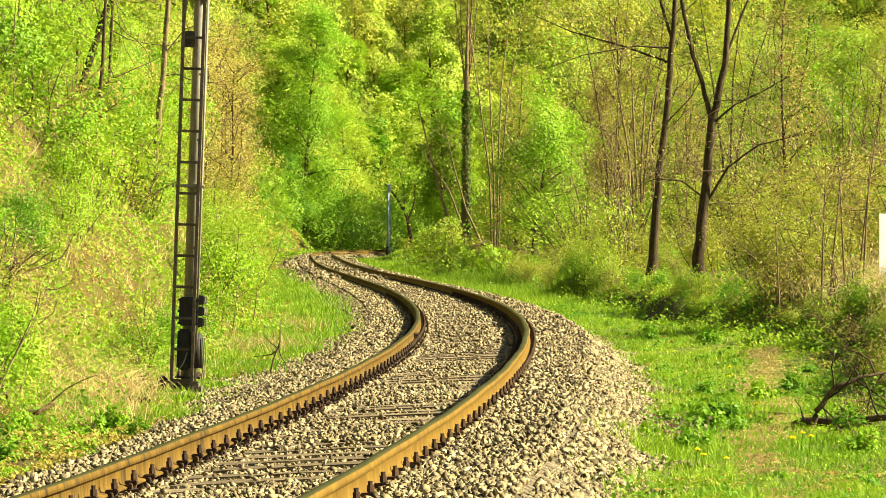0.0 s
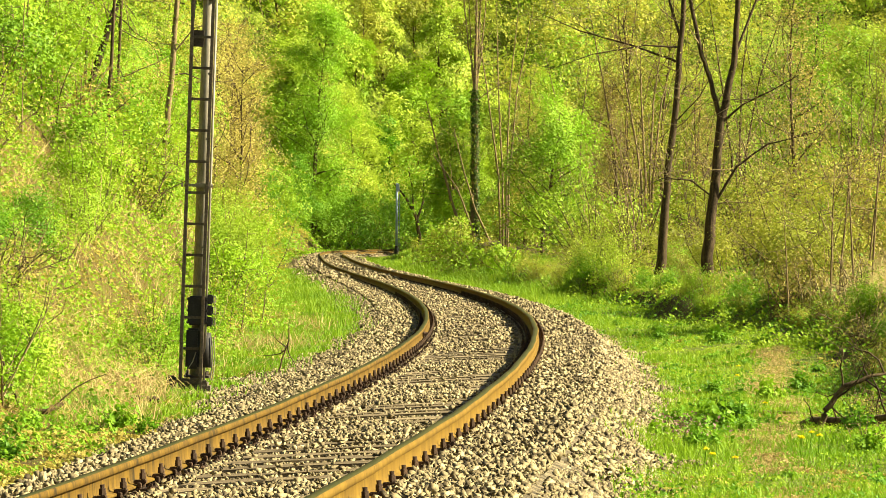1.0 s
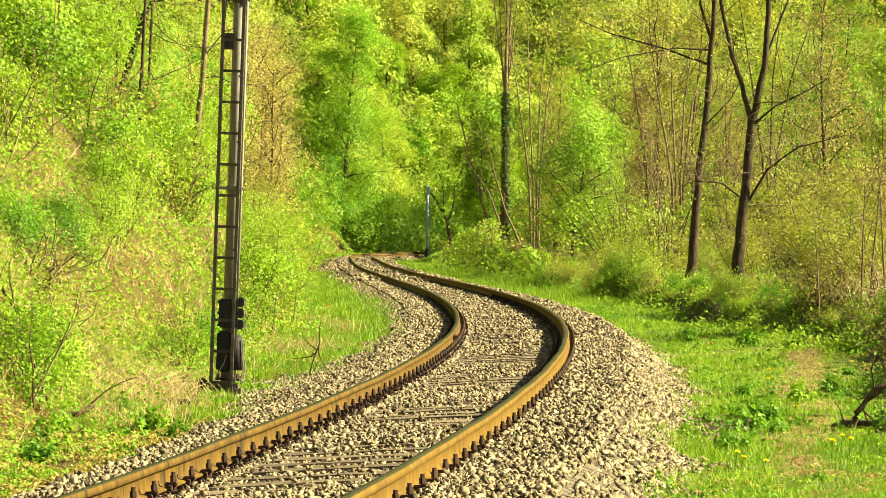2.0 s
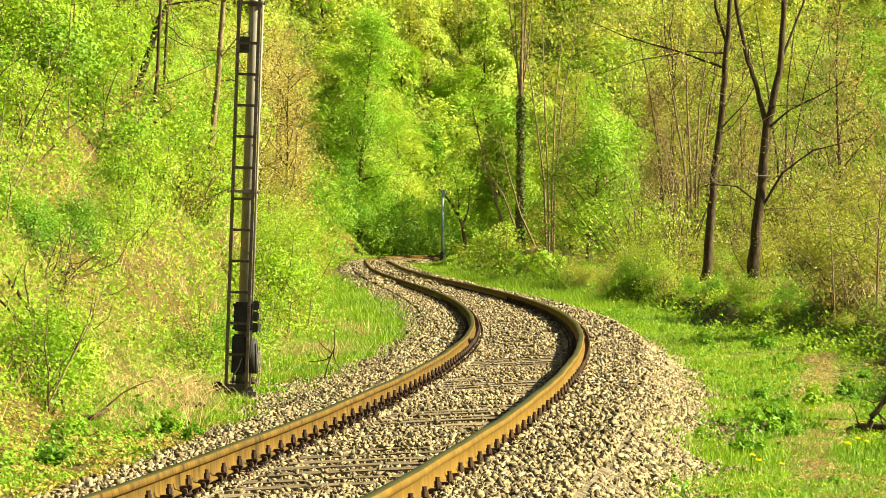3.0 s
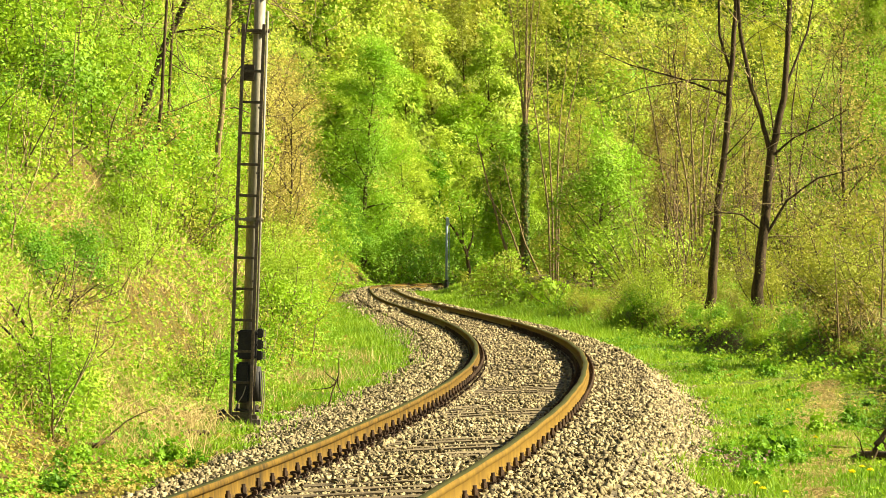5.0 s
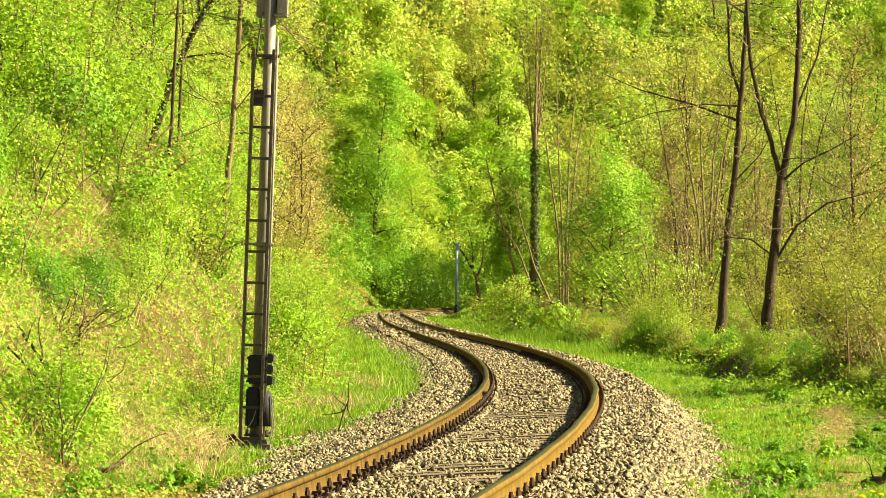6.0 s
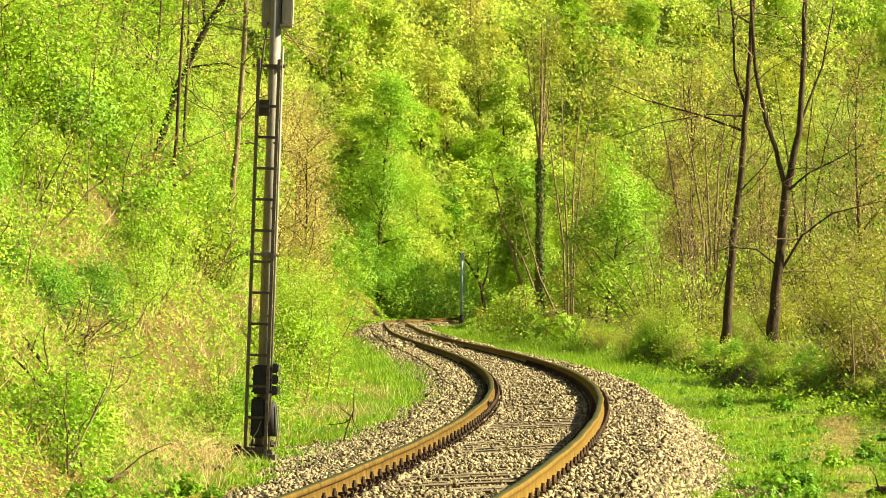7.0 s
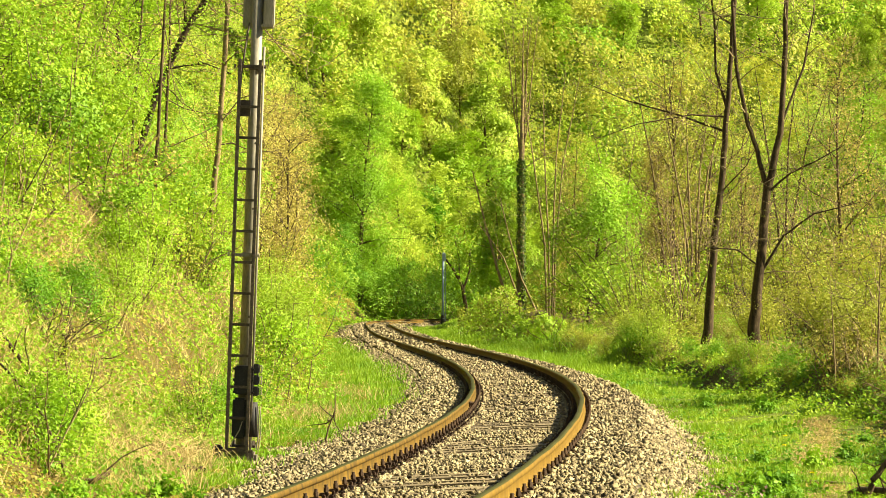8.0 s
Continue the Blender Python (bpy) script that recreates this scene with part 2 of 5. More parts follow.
def sprays(tips, n, wide, r, flat=0.30):
    """Leaf places in drooping flat sprays at the twig tips, roofed outward round the plant's heart, with the facing of each."""
    k = len(tips)
    heart = tips.mean(0)
    out = unit((tips - heart) * np.array([1, 1, 0.5]))
    N = unit(out * 0.75 + LIGHTWARD + r.normal(size=(k, 3)) * 0.28)
    u = unit(np.cross(N, r.normal(size=(k, 3))))
    w = np.cross(N, u)
    share = r.uniform(0.15, 1.0, k) ** 1.5 * wide ** 2
    p = r.choice(k, n, p=share / share.sum())
    q, a = np.sqrt(r.uniform(0, 1, n)) * 1.6, r.uniform(0, 2 * np.pi, n)
    q *= 1 + 0.35 * np.sin(a * 3 + p)
    off = q[:, None] * (np.cos(a)[:, None] * u[p] + np.sin(a)[:, None] * w[p]) + N[p] * (r.normal(size=n) * flat - 0.22 * q * q)[:, None]
    return tips[p] + off * wide[p][:, None], N[p]


def join(*pairs):
    V, F, o = [], [], 0
    for v, f in pairs:
        V.append(v); F.append(f + o); o += len(v)
    return np.concatenate(V), np.concatenate(F)


# ---- the line of the track ----
KNOTS = [0.00294, 0.00294, 0.00235, 0.00266, 0.00147, 0.00067, -0.00004, -0.00034, -0.00031, -0.00025, -0.0001, 0.00006, -0.00032,
         -0.00153, -0.00347, -0.0057, -0.0079, -0.0085, -0.0085, -0.0085, -0.0085, -0.0085]
GAUGE, STEP, CANT = 1.5, 0.5, 29.178
S = np.arange(0, 400, STEP)
KAP = np.interp(S, np.arange(len(KNOTS)) * 20.0 - 20.0, KNOTS)
TH = -0.11239 + np.concatenate([[0], np.cumsum(KAP[:-1]) * STEP])
CX = -2.0624 + np.concatenate([[0], np.cumsum(-np.sin(TH[:-1])) * STEP])
CY = 9.5255 + np.concatenate([[0], np.cumsum(np.cos(TH[:-1])) * STEP])
CE = np.clip(CANT * KAP, -0.15, 0.15)
# the line behind the camera, straight back
BACK = np.arange(60, 0, -STEP)
S = np.concatenate([-BACK, S])
CX = np.concatenate([CX[0] + np.sin(TH[0]) * BACK, CX])
CY = np.concatenate([CY[0] - np.cos(TH[0]) * BACK, CY])
TH = np.concatenate([np.full(len(BACK), TH[0]), TH])
CE = np.concatenate([np.full(len(BACK), CE[0]), CE])


def on_track(s, off=0.0, dz=0.0):
    x, y, th, e = (np.interp(s, S, a) for a in (CX, CY, TH, CE))
    return x + off * np.cos(th), y + off * np.sin(th), e * off / GAUGE + dz, th, e


def offset(X, Y):
    """Distance to the right of the track's middle."""
    th = np.interp(Y, CY, TH)
    return (X - np.interp(Y, CY, CX)) * np.cos(th)


def at_offset(o, Y):
    return np.interp(Y, CY, CX) + o / np.cos(np.interp(Y, CY, TH))


def smooth(a, b, x):
    t = np.clip((x - a) / (b - a), 0, 1)
    return t * t * (3 - 2 * t)


def wave(X, Y, k=1.0, seed=0.0):
    return (np.sin(X * 0.9 * k + seed + 1.3 * np.sin(Y * 0.37 * k)) + np.sin(Y * 0.71 * k + 2.1 * seed + np.sin(X * 0.53 * k)) + 0.6 * np.sin(X * 2.3 * k - Y * 1.9 * k + seed)) / 2.6


def left_edge(Y):
    return np.interp(Y, [0, 22, 30, 38, 46, 60, 90, 300], [1.6, 1.62, 2.0, 2.75, 2.5, 2.1, 2.1, 2.2]) + 0.12 * np.sin(Y * 1.7) + 0.07 * np.sin(Y * 4.1)


def right_edge(Y):
    return np.interp(Y, [0, 22, 30, 36, 45, 80, 120, 300], [1.84, 1.84, 1.84, 2.05, 2.05, 2.15, 2.1, 2.1]) + 0.10 * np.sin(Y * 1.3) + 0.08 * np.sin(Y * 3.7)


def ground_z(X, Y):
    o = offset(X, Y)
    e = np.interp(Y, CY, CE)
    bed = -0.20 + e * np.clip(o, -1.5, 1.5) / GAUGE
    el, er = left_edge(Y), right_edge(Y)
    z = bed - 0.32 * smooth(1.35, 2.2, o) - 0.17 * smooth(1.3, 2.4, -o)
    rt = o - np.interp(Y, [0, 40, 80, 120, 200, 300], [4.2, 4.4, 4.9, 3.9, 4.2, 4.0])
    rt = rt + 0.35 * wave(X, Y, 0.9, 3.3)
    z = z + np.interp(Y, [62, 82, 125], [0.62, 0.48, 0.35]) * smooth(-0.05, np.interp(Y, [56, 68, 108, 125], [1.2, 0.6, 0.6, 1.2]), rt) * (1 + 0.5 * wave(X, Y, 0.5, 1.7)) + np.interp(Y, [60, 80, 104, 125], [0.20, 0.09, 0.09, 0.20]) * np.clip(rt - 0.5, 0, 9) + 0.12 * np.clip(rt - 9.5, 0, 40)
    lf = -offset(X, np.minimum(Y, 292.0)) - np.interp(Y, [0, 30, 40, 60, 100, 300], [2.6, 2.9, 3.6, 3.2, 3.6, 3.6])
    z = z + np.where(lf > 0, 0.95 * np.minimum(lf, 30) * smooth(-0.2, 1.5, lf), 0)
    # the hillside across the valley's end
    foot = np.interp(X, [-60, -12, -2, 20, 60, 120, 300], [292, 314, 326, 336, 358, 392, 500])
    z = z + 0.62 * np.clip(Y - foot, 0, 170) * smooth(-4, 25, Y - foot)
    rough = smooth(2.6, 4.5, np.abs(o))
    return z + rough * (0.14 * wave(X, Y, 1.0) + 0.25 * wave(X, Y, 0.25, 2.0)) + 0.03 * smooth(2.2, 2.8, np.abs(o)) * wave(X, Y, 4.0, 1.0)


PATH_A, PATH_B = 2.85, 3.55


def on_path(X, Y, w=0.26):
    """The worn foot-path through the verge."""
    mid = PATH_A + (PATH_B - PATH_A) * np.clip(Y - 26.0, 0, 30) / 17.6 + 0.12 * np.sin(Y * 0.6)
    return (np.abs(offset(X, Y) - mid) < w * (1 + 0.6 * np.sin(Y * 1.1))) & (Y < 47)


# ---- ground ----
def sheet(name, os_, ys, mat, dz=0.0, under=None):
    O, Y = np.meshgrid(os_, ys)
    X = at_offset(O, Y)
    Z = ground_z(X, Y) + dz
    if under is not None:
        Z = under(O, X, Y, Z)
    nx = len(os_)
    i = np.arange(len(ys) - 1)[:, None] * nx + np.arange(nx - 1)[None, :]
    F = np.stack([i, i + 1, i + nx + 1, i + nx], -1).reshape(-1, 4)
    idx = None
    if isinstance(mat, list):
        # sward on the hillside and along the path, litter on the banks
        c = (Y > 296) | ((O > 1.6) & (O < 4.4 + 0.3 * np.sin(Y * 0.8)))
        idx = c[:-1, :-1].astype(int).ravel()
    return new(name, mesh_np(name, np.stack([X, Y, Z], -1), F, mat, idx, smooth=True))


def sink(O, X, Y, Z):
    """The soil dips away below the ballast."""
    return Z - 0.15 * (1 - smooth(-0.25, 0.15, np.where(O > 0, O - right_edge(Y), -O - left_edge(Y))))


ys = np.concatenate([np.arange(-40, 10, 2.5), np.arange(10, 60, 0.35), np.arange(60, 140, 0.8), np.arange(140, 340, 2.5), np.arange(340, 800, 10)])
os_ = np.concatenate([np.arange(-400, -60, 20), np.arange(-60, -12, 2.0), np.arange(-12, -5, 0.5), np.arange(-5, 8, 0.18), np.arange(8, 20, 0.7), np.arange(20, 60, 2.5), np.arange(60, 401, 20)])
ground = tagged(sheet("ground", os_, ys, [SOIL, MEADOW], under=sink), "uneven earth banks with leaf litter and thin grass", "ground", kind="structure")


def bed_edge(O, X, Y, Z):
    return Z - 0.10 * smooth(-0.2, 0.25, np.where(O > 0, O - right_edge(Y), -O - left_edge(Y)))


bed = tagged(sheet("ballast_bed", np.arange(-3.1, 3.11, 0.1), np.concatenate([np.arange(-20, 60, 0.25), np.arange(60, 330, 0.8)]), BED, dz=0.0, under=bed_edge),
             "grey-tan bed of packed crushed stone", "track bed", kind="structure")


# ---- rails ----
PROFILE = [(-0.0335, -0.006), (-0.027, 0.0), (0.027, 0.0), (0.0335, -0.006), (0.0365, -0.036), (0.0150, -0.041), (0.0080, -0.050), (0.0080, -0.112),
           (0.014, -0.126), (0.0625, -0.138), (0.0625, -0.149), (-0.0625, -0.149), (-0.0625, -0.138), (-0.014, -0.126), (-0.0080, -0.112), (-0.0080, -0.050),
           (-0.0150, -0.041), (-0.0365, -0.036)]


def make_rail(off, label):
    s = np.arange(-20, 372, 0.5)
    x, y, z, th, e = on_track(s, off)
    roll = np.arctan(e / GAUGE)
    wob = 0.004 * np.sin(s * 0.9 + off) + 0.003 * np.sin(s * 2.3)
    n = len(PROFILE)
    P = np.array(PROFILE)
    lat = P[None, :, 0] * np.cos(roll)[:, None] - P[None, :, 1] * np.sin(roll)[:, None] + wob[:, None]
    up = P[None, :, 1] * np.cos(roll)[:, None] + P[None, :, 0] * np.sin(roll)[:, None]
    V = np.stack([x[:, None] + lat * np.cos(th)[:, None], y[:, None] + lat * np.sin(th)[:, None], z[:, None] + up], -1)
    i, j = np.arange(len(s) - 1)[:, None] * n, np.arange(n)[None, :]
    k = (j + 1) % n
    F = np.stack([i + j, i + n + j, i + n + k, i + k], -1).reshape(-1, 4)
    idx = np.tile((np.arange(n) == 1).astype(int), len(s) - 1)
    return tagged(new("rail", mesh_np("rail", V, F, [RUST, RUNNING], idx)), label, "rail", "rails of the track")


rail_left = make_rail(-0.75, "rusty orange-brown steel rail on timber sleepers")
rail_right = make_rail(0.75, "rusty orange-brown steel rail on the raised side of the curve")


def fishplate(off, s, side, parent):
    """A bolted bar across a rail joint."""
    x, y, z, th, e = (float(v) for v in on_track(s, off))
    m = pose(x, y, z, 0, -math.degrees(math.atan(e / GAUGE)), math.degrees(th))
    bm = box_bm(side * 0.024, 0, -0.085, 0.026, 0.56, 0.075, 0.006)
    p = part("fishplate", bm, IRON, parent, "dark bolted joint bar")
    p.matrix_basis = m
    for k in (-0.21, -0.08, 0.08, 0.21):
        b = part("bolt", cyl_bm((side * 0.03, k, -0.08), (side * 0.075, k, -0.08), 0.019, n=6), IRON, p)


for off, s, side in ((-0.75, 39.2, 1), (0.75, 41.0, 1)):
    fishplate(off, s, side, rail_left if off < 0 else rail_right)


# ---- sleepers ----
def timber_bm(r, length=2.6):
    bm = bmesh.new()
    nx = 9
    box = bmesh.ops.create_grid(bm, x_segments=nx, y_segments=3, size=0.5, matrix=Matrix.Diagonal((length, 0.25, 1, 1)))
    top = list(bm.faces)
    ext = bmesh.ops.extrude_face_region(bm, geom=top)
    for v in [g for g in ext["geom"] if isinstance(g, bmesh.types.BMVert)]:
        v.co.z -= 0.16
    for v in bm.verts:
        v.co += Vector((r.uniform(-0.008, 0.008), r.uniform(-0.012, 0.012), r.uniform(-0.010, 0.004)))
    return bm


def make_sleeper(seed, fastened):
    r = random.Random(seed)
    sl = part("sleeper", timber_bm(r), TIMBER)
    tagged(sl, "weathered grey-brown timber sleeper half buried in ballast", "sleeper", "sleepers of the track")
    for off in (-0.75, 0.75):
        bm = box_bm(off, 0, 0.008, 0.32, 0.15, 0.014, 0.004)
        for k in (-1, 1):
            box_bm(off + k * 0.085, 0, 0.032, 0.022, 0.13, 0.03, 0.004, bm=bm)
        plate = part("baseplate", bm, IRON, sl, "rusty ribbed iron baseplate")
        if fastened:
            for k in (-1, 1):
                b = cyl_bm((off + k * 0.10, 0, 0.02), (off + k * 0.10, 0, 0.118), 0.013, n=7)
                cyl_bm((off + k * 0.10, 0, 0.065), (off + k * 0.10, 0, 0.098), 0.021, 0.019, n=6, bm=b)
                box_bm(off + k * 0.085, 0, 0.050, 0.07, 0.055, 0.022, 0.004, bm=b)
                part("clamp_bolt", b, IRON, plate, "dark rusty clamp bolt with nut")
                for q in (-1, 1):
                    b = cyl_bm((off + k * 0.150, q * 0.055, 0.012), (off + k * 0.150, q * 0.055, 0.022), 0.022, 0.020, n=8)
                    box_bm(off + k * 0.150, q * 0.055, 0.030, 0.02, 0.02, 0.022, 0.003, bm=b)
                    part("screw_spike", b, IRON, plate)
    return sl


def sleeper_pose(s, i):
    x, y, z, th, e = (float(v) for v in on_track(s))
    r = random.Random(i)
    return pose(x, y, z - 0.172 + r.uniform(-0.006, 0.004), 0, -math.degrees(math.atan(e / GAUGE)), math.degrees(th) + r.uniform(-0.8, 0.8))


near_sleepers, far_sleepers = [make_sleeper(k, True) for k in range(4)], [make_sleeper(k + 9, False) for k in range(2)]
used = set()
for i in range(-12, 230):
    s = 9.17 + 0.611 * i
    pool = near_sleepers if -4 <= i < 105 else far_sleepers
    src = pool[(i * 7) % len(pool) if i % 3 else i % len(pool)]
    if src.name not in used:
        used.add(src.name)
        src.matrix_basis = sleeper_pose(s, i)
    else:
        copy_thing(src, sleeper_pose(s, i))


# ---- crushed stone ----
def stones(n, y0, y1, lo, hi, seed, bias=1.0):
    r = np.random.default_rng(seed)
    Y = y0 + (y1 - y0) * r.uniform(0, 1, n) ** bias
    u = r.uniform(0, 1, n)
    a, b = -left_edge(Y) - 0.12, right_edge(Y) + 0.18
    o = a + (b - a) * u
    stray = r.uniform(0, 1, n) < 0.05
    o = np.where(stray & (o > 0.8), b + np.abs(r.normal(size=n)) * 0.22, o)
    X = at_offset(o, Y)
    keep = np.abs(np.abs(o) - 0.75) > 0.10
    X, Y, o = X[keep], Y[keep], o[keep]
    n = len(X)
    size = np.exp(r.uniform(np.log(lo), np.log(hi), n))
    # thin on the sleepers' tops, heaped over their ends, level between them
    s = np.interp(Y, CY, S)
    ph = np.abs((s - 9.17) / 0.611 - np.round((s - 9.17) / 0.611)) * 0.611
    heap = smooth(0.05, 0.8, wave(X, Y, 1.3, 2.0))
    bare = (ph < 0.12) & (np.abs(o) < 0.54) & (r.uniform(0, 1, n) > 0.05 + 0.45 * heap + 0.45 * smooth(42, 58, Y))
    g = ground_z(X, Y)
    top = -0.172 + np.interp(Y, CY, CE) * np.clip(o, -1.5, 1.5) / GAUGE
    Z = g + size * r.uniform(-0.15, 0.25, n) + 0.02 * wave(X, Y, 3.0, 4.0)
    Z = np.where(np.abs(o) < 0.72, np.where(ph < 0.12, top + size * 0.2, top - size * 0.55 - r.uniform(0, 0.02, n) + 0.035 * heap), Z)
    Z = np.where((np.abs(o) >= 0.72) & (np.abs(o) < 1.55), np.maximum(Z, top + size * r.uniform(-0.3, 0.45, n) + 0.012), Z)
    Z = np.where((np.abs(o) < 0.72) & (np.abs(o) > 0.52), top + size * r.uniform(-0.3, 0.2, n), Z)
    Z = np.where((o > 0.83) & (o < 1.5), np.maximum(Z, top + 0.035 + size * r.uniform(-0.4, 0.35, n) + 0.02 * wave(X, Y, 2.0, 6.0)), Z)
    X, Y, Z, size = X[~bare], Y[~bare], Z[~bare], size[~bare]
    n = len(X)
    # wedges: a broken three-sided foot under a smaller three-sided top
    a3 = np.arange(3) * 2 * np.pi / 3
    foot = np.stack([np.cos(a3), np.sin(a3), np.full(3, -0.55)], 1) * 0.78
    top3 = np.stack([np.cos(a3 + 0.5) * 0.7, np.sin(a3 + 0.5) * 0.7, np.full(3, 0.6)], 1) * 0.78
    P = (np.concatenate([foot, top3])[None] + r.uniform(-0.27, 0.27, (n, 6, 3))) * np.sort(r.uniform(0.45, 1.35, (n, 1, 3)), axis=2)[:, :, ::-1]
    # most lie on their flat side
    q = r.normal(size=(n, 4)) * np.array([1, 0.42, 0.42, 1]); q /= np.linalg.norm(q, axis=1, keepdims=True)
    w, x, y, z = q.T
    R = np.stack([1 - 2 * (y * y + z * z), 2 * (x * y - w * z), 2 * (x * z + w * y), 2 * (x * y + w * z), 1 - 2 * (x * x + z * z), 2 * (y * z - w * x),
                  2 * (x * z - w * y), 2 * (y * z + w * x), 1 - 2 * (x * x + y * y)], -1).reshape(n, 3, 3)
    V = np.einsum("nij,nkj->nki", R, P) * size[:, None, None] + np.stack([X, Y, Z], -1)[:, None]
    tri = np.array([[0, 2, 1], [3, 4, 5], [0, 1, 4], [0, 4, 3], [1, 2, 5], [1, 5, 4], [2, 0, 3], [2, 3, 5]])
    F = (np.arange(n)[:, None, None] * 6 + tri[None]).reshape(-1, 3)
    return V.reshape(-1, 3), F


v, f = join(stones(88000, 13, 46, 0.019, 0.041, 1, 1.45), stones(34000, 46, 115, 0.026, 0.052, 2, 1.3), stones(16000, 115, 300, 0.06, 0.12, 3, 1.2))
tagged(new("ballast_stones", mesh_np("ballast_stones", v, f, STONE)), "loose angular pale crushed stone between and beside rails", "gravel", kind="stuff")


# ---- the ladder mast beside the track ----
def stile_bm(x, y, z0, z1, w=0.034, d=0.05):
    return box_bm(x, y, (z0 + z1) / 2, w, d, z1 - z0, 0.004)


def ladder_mast():
    """Tubular signal post seen from behind, with a ladder, cable boxes at its foot and a signal head."""
    x, y = -2.705, 37.6
    base = new("signal_mast")
    base.matrix_basis = pose(x, y, -0.42, 0, 2.0, 0)
    tagged(base, "grey tubular railway signal mast with a dark narrow ladder", "signal mast")
    part("footing", box_bm(0.05, 0.12, -0.03, 0.30, 0.28, 0.26, 0.03), CONCRETE, base, "rough concrete footing")
    part("pole", cyl_bm((0.043, 0.10, 0.1), (0.043, 0.10, 5.9), 0.064, 0.056, 24), GREY_PAINT, base, "pale grey painted steel tube", True)
    bm = box_bm(0.055, 0.10, 0.16, 0.26, 0.26, 0.025, 0.004)
    for a in (-1, 1):
        for b in (-1, 1):
            cyl_bm((0.055 + a * 0.1, 0.1 + b * 0.1, 0.16), (0.055 + a * 0.1, 0.1 + b * 0.1, 0.215), 0.014, n=6, bm=bm)
    part("flange", bm, DARK_STEEL, base, "rusty bolted foot flange")
    lad = part("ladder", stile_bm(-0.105, -0.10, -0.05, 4.16), DARK_STEEL, base, "dark steel ladder with flat stiles")
    part("stile", stile_bm(0.105, -0.10, -0.03, 4.16), DARK_STEEL, lad)
    for i in range(12):
        z = 0.13 + i * 0.322
        part("rung", box_bm(0, -0.10, z, 0.18, 0.024, 0.028, 0.004), DARK_STEEL, lad)
    part("conduit", cyl_bm((0.137, -0.06, 0.12), (0.137, -0.06, 4.3), 0.013, n=10), GREY_PAINT, base, "pale thin conduit beside the ladder", True)
    part("foot_bar", box_bm(0, -0.10, 0.11, 0.34, 0.03, 0.03, 0.003), DARK_STEEL, lad)
    for z in (2.14, 4.09):
        bm = box_bm(0, -0.06, z, 0.27, 0.035, 0.03, 0.003)
        for k in (-1, 1):
            cyl_bm((k * 0.145, -0.10, z), (k * 0.165, -0.10, z), 0.02, n=8, bm=bm)
        box_bm(0.055, 0.10, z, 0.165, 0.165, 0.05, 0.006, bm=bm)
        part("clamp", bm, GREY_PAINT if z < 3 else DARK_STEEL, base, "bolted clamp between ladder and tube")
    for z in (0.78, 1.5, 2.62, 3.3):
        part("tube_stud", cyl_bm((0.075, 0.03, z), (0.075, 0.012, z), 0.012, n=8), DARK_STEEL, base)
    # cable boxes
    bm = box_bm(0.045, -0.03, 0.845, 0.19, 0.15, 0.30, 0.015)
    for z in (0.72, 0.845, 0.96):
        box_bm(0.045, -0.03, z, 0.215, 0.16, 0.022, 0.004, bm=bm)
    up = part("terminal_box", bm, BLACK, base, "black cast cable terminal box")
    for z in (0.735, 0.85, 0.965):
        bm = box_bm(0.172, -0.03, z, 0.07, 0.10, 0.098, 0.012)
        part("box_lid", bm, BLACK, up)
        bm = cyl_bm((0.21, -0.03, z + 0.035), (0.228, -0.03, z + 0.035), 0.006, n=6)
        cyl_bm((0.228, -0.03, z + 0.038), (0.228, -0.03, z - 0.038), 0.006, n=6, bm=bm)
        cyl_bm((0.21, -0.03, z - 0.035), (0.228, -0.03, z - 0.035), 0.006, n=6, bm=bm)
        part("box_latch", bm, GREY_PAINT, up, "small bright wire latch")
    low = part("cable_box", box_bm(0.01, -0.02, 0.45, 0.14, 0.13, 0.42, 0.02), BLACK, base, "tall black cable joint box")
    part("box_lid", cyl_bm((0.14, -0.01, 0.26), (0.14, -0.01, 0.62), 0.07, 0.055, 14), BLACK, low, "dark ribbed rounded casing", True)
    for a, rad in ((0.20, 0.008), (0.222, 0.005)):
        t = [(a, -0.05, 0.60 - 0.05 * abs(q)) if q < 0 else (a + 0.02 * math.sin(q * 3.1), -0.05, 0.58 - 0.45 * q) for q in (0, 0.25, 0.5, 0.75, 1.0)]
        v, f = tubes([[(*p, rad) for p in t]], 6)
        part_np("cable", mesh_np("cable", v, f, GREY_PAINT, smooth=True), base, "pale thin armoured cable")
    v, f = tubes([[(0.05, -0.10, 0.42, 0.006), (0.02, -0.11, 0.32, 0.006), (-0.04, -0.11, 0.22, 0.006), (-0.06, -0.11, 0.15, 0.006)]], 6)
    part_np("cable", mesh_np("cable", v, f, GREY_PAINT, smooth=True), base, "pale thin armoured cable")
    part("junction_block", box_bm(-0.20, -0.02, 0.06, 0.10, 0.16, 0.22, 0.02), BLACK, base, "dark low junction block")
    # upper small box on the ladder side and the head
    part("number_plate", box_bm(-0.052, 0.0, 3.66, 0.13, 0.03, 0.17, 0.004), DARK_STEEL, base, "small dark plate beside the tube")
    v, f = tubes([[(-0.10, -0.08, 3.72, 0.011), (-0.09, -0.06, 4.02, 0.011), (-0.06, -0.03, 4.30, 0.011), (-0.03, 0.02, 4.55, 0.011)]], 6)
    part_np("cable_loop", mesh_np("cable_loop", v, f, DARK_STEEL, smooth=True), base, "dark bent conduit")
    head = part("signal_head", box_bm(0.03, 0.22, 5.03, 0.29, 0.05, 1.05, 0.02), GREY_PAINT, base, "shaded grey back of the signal screen")
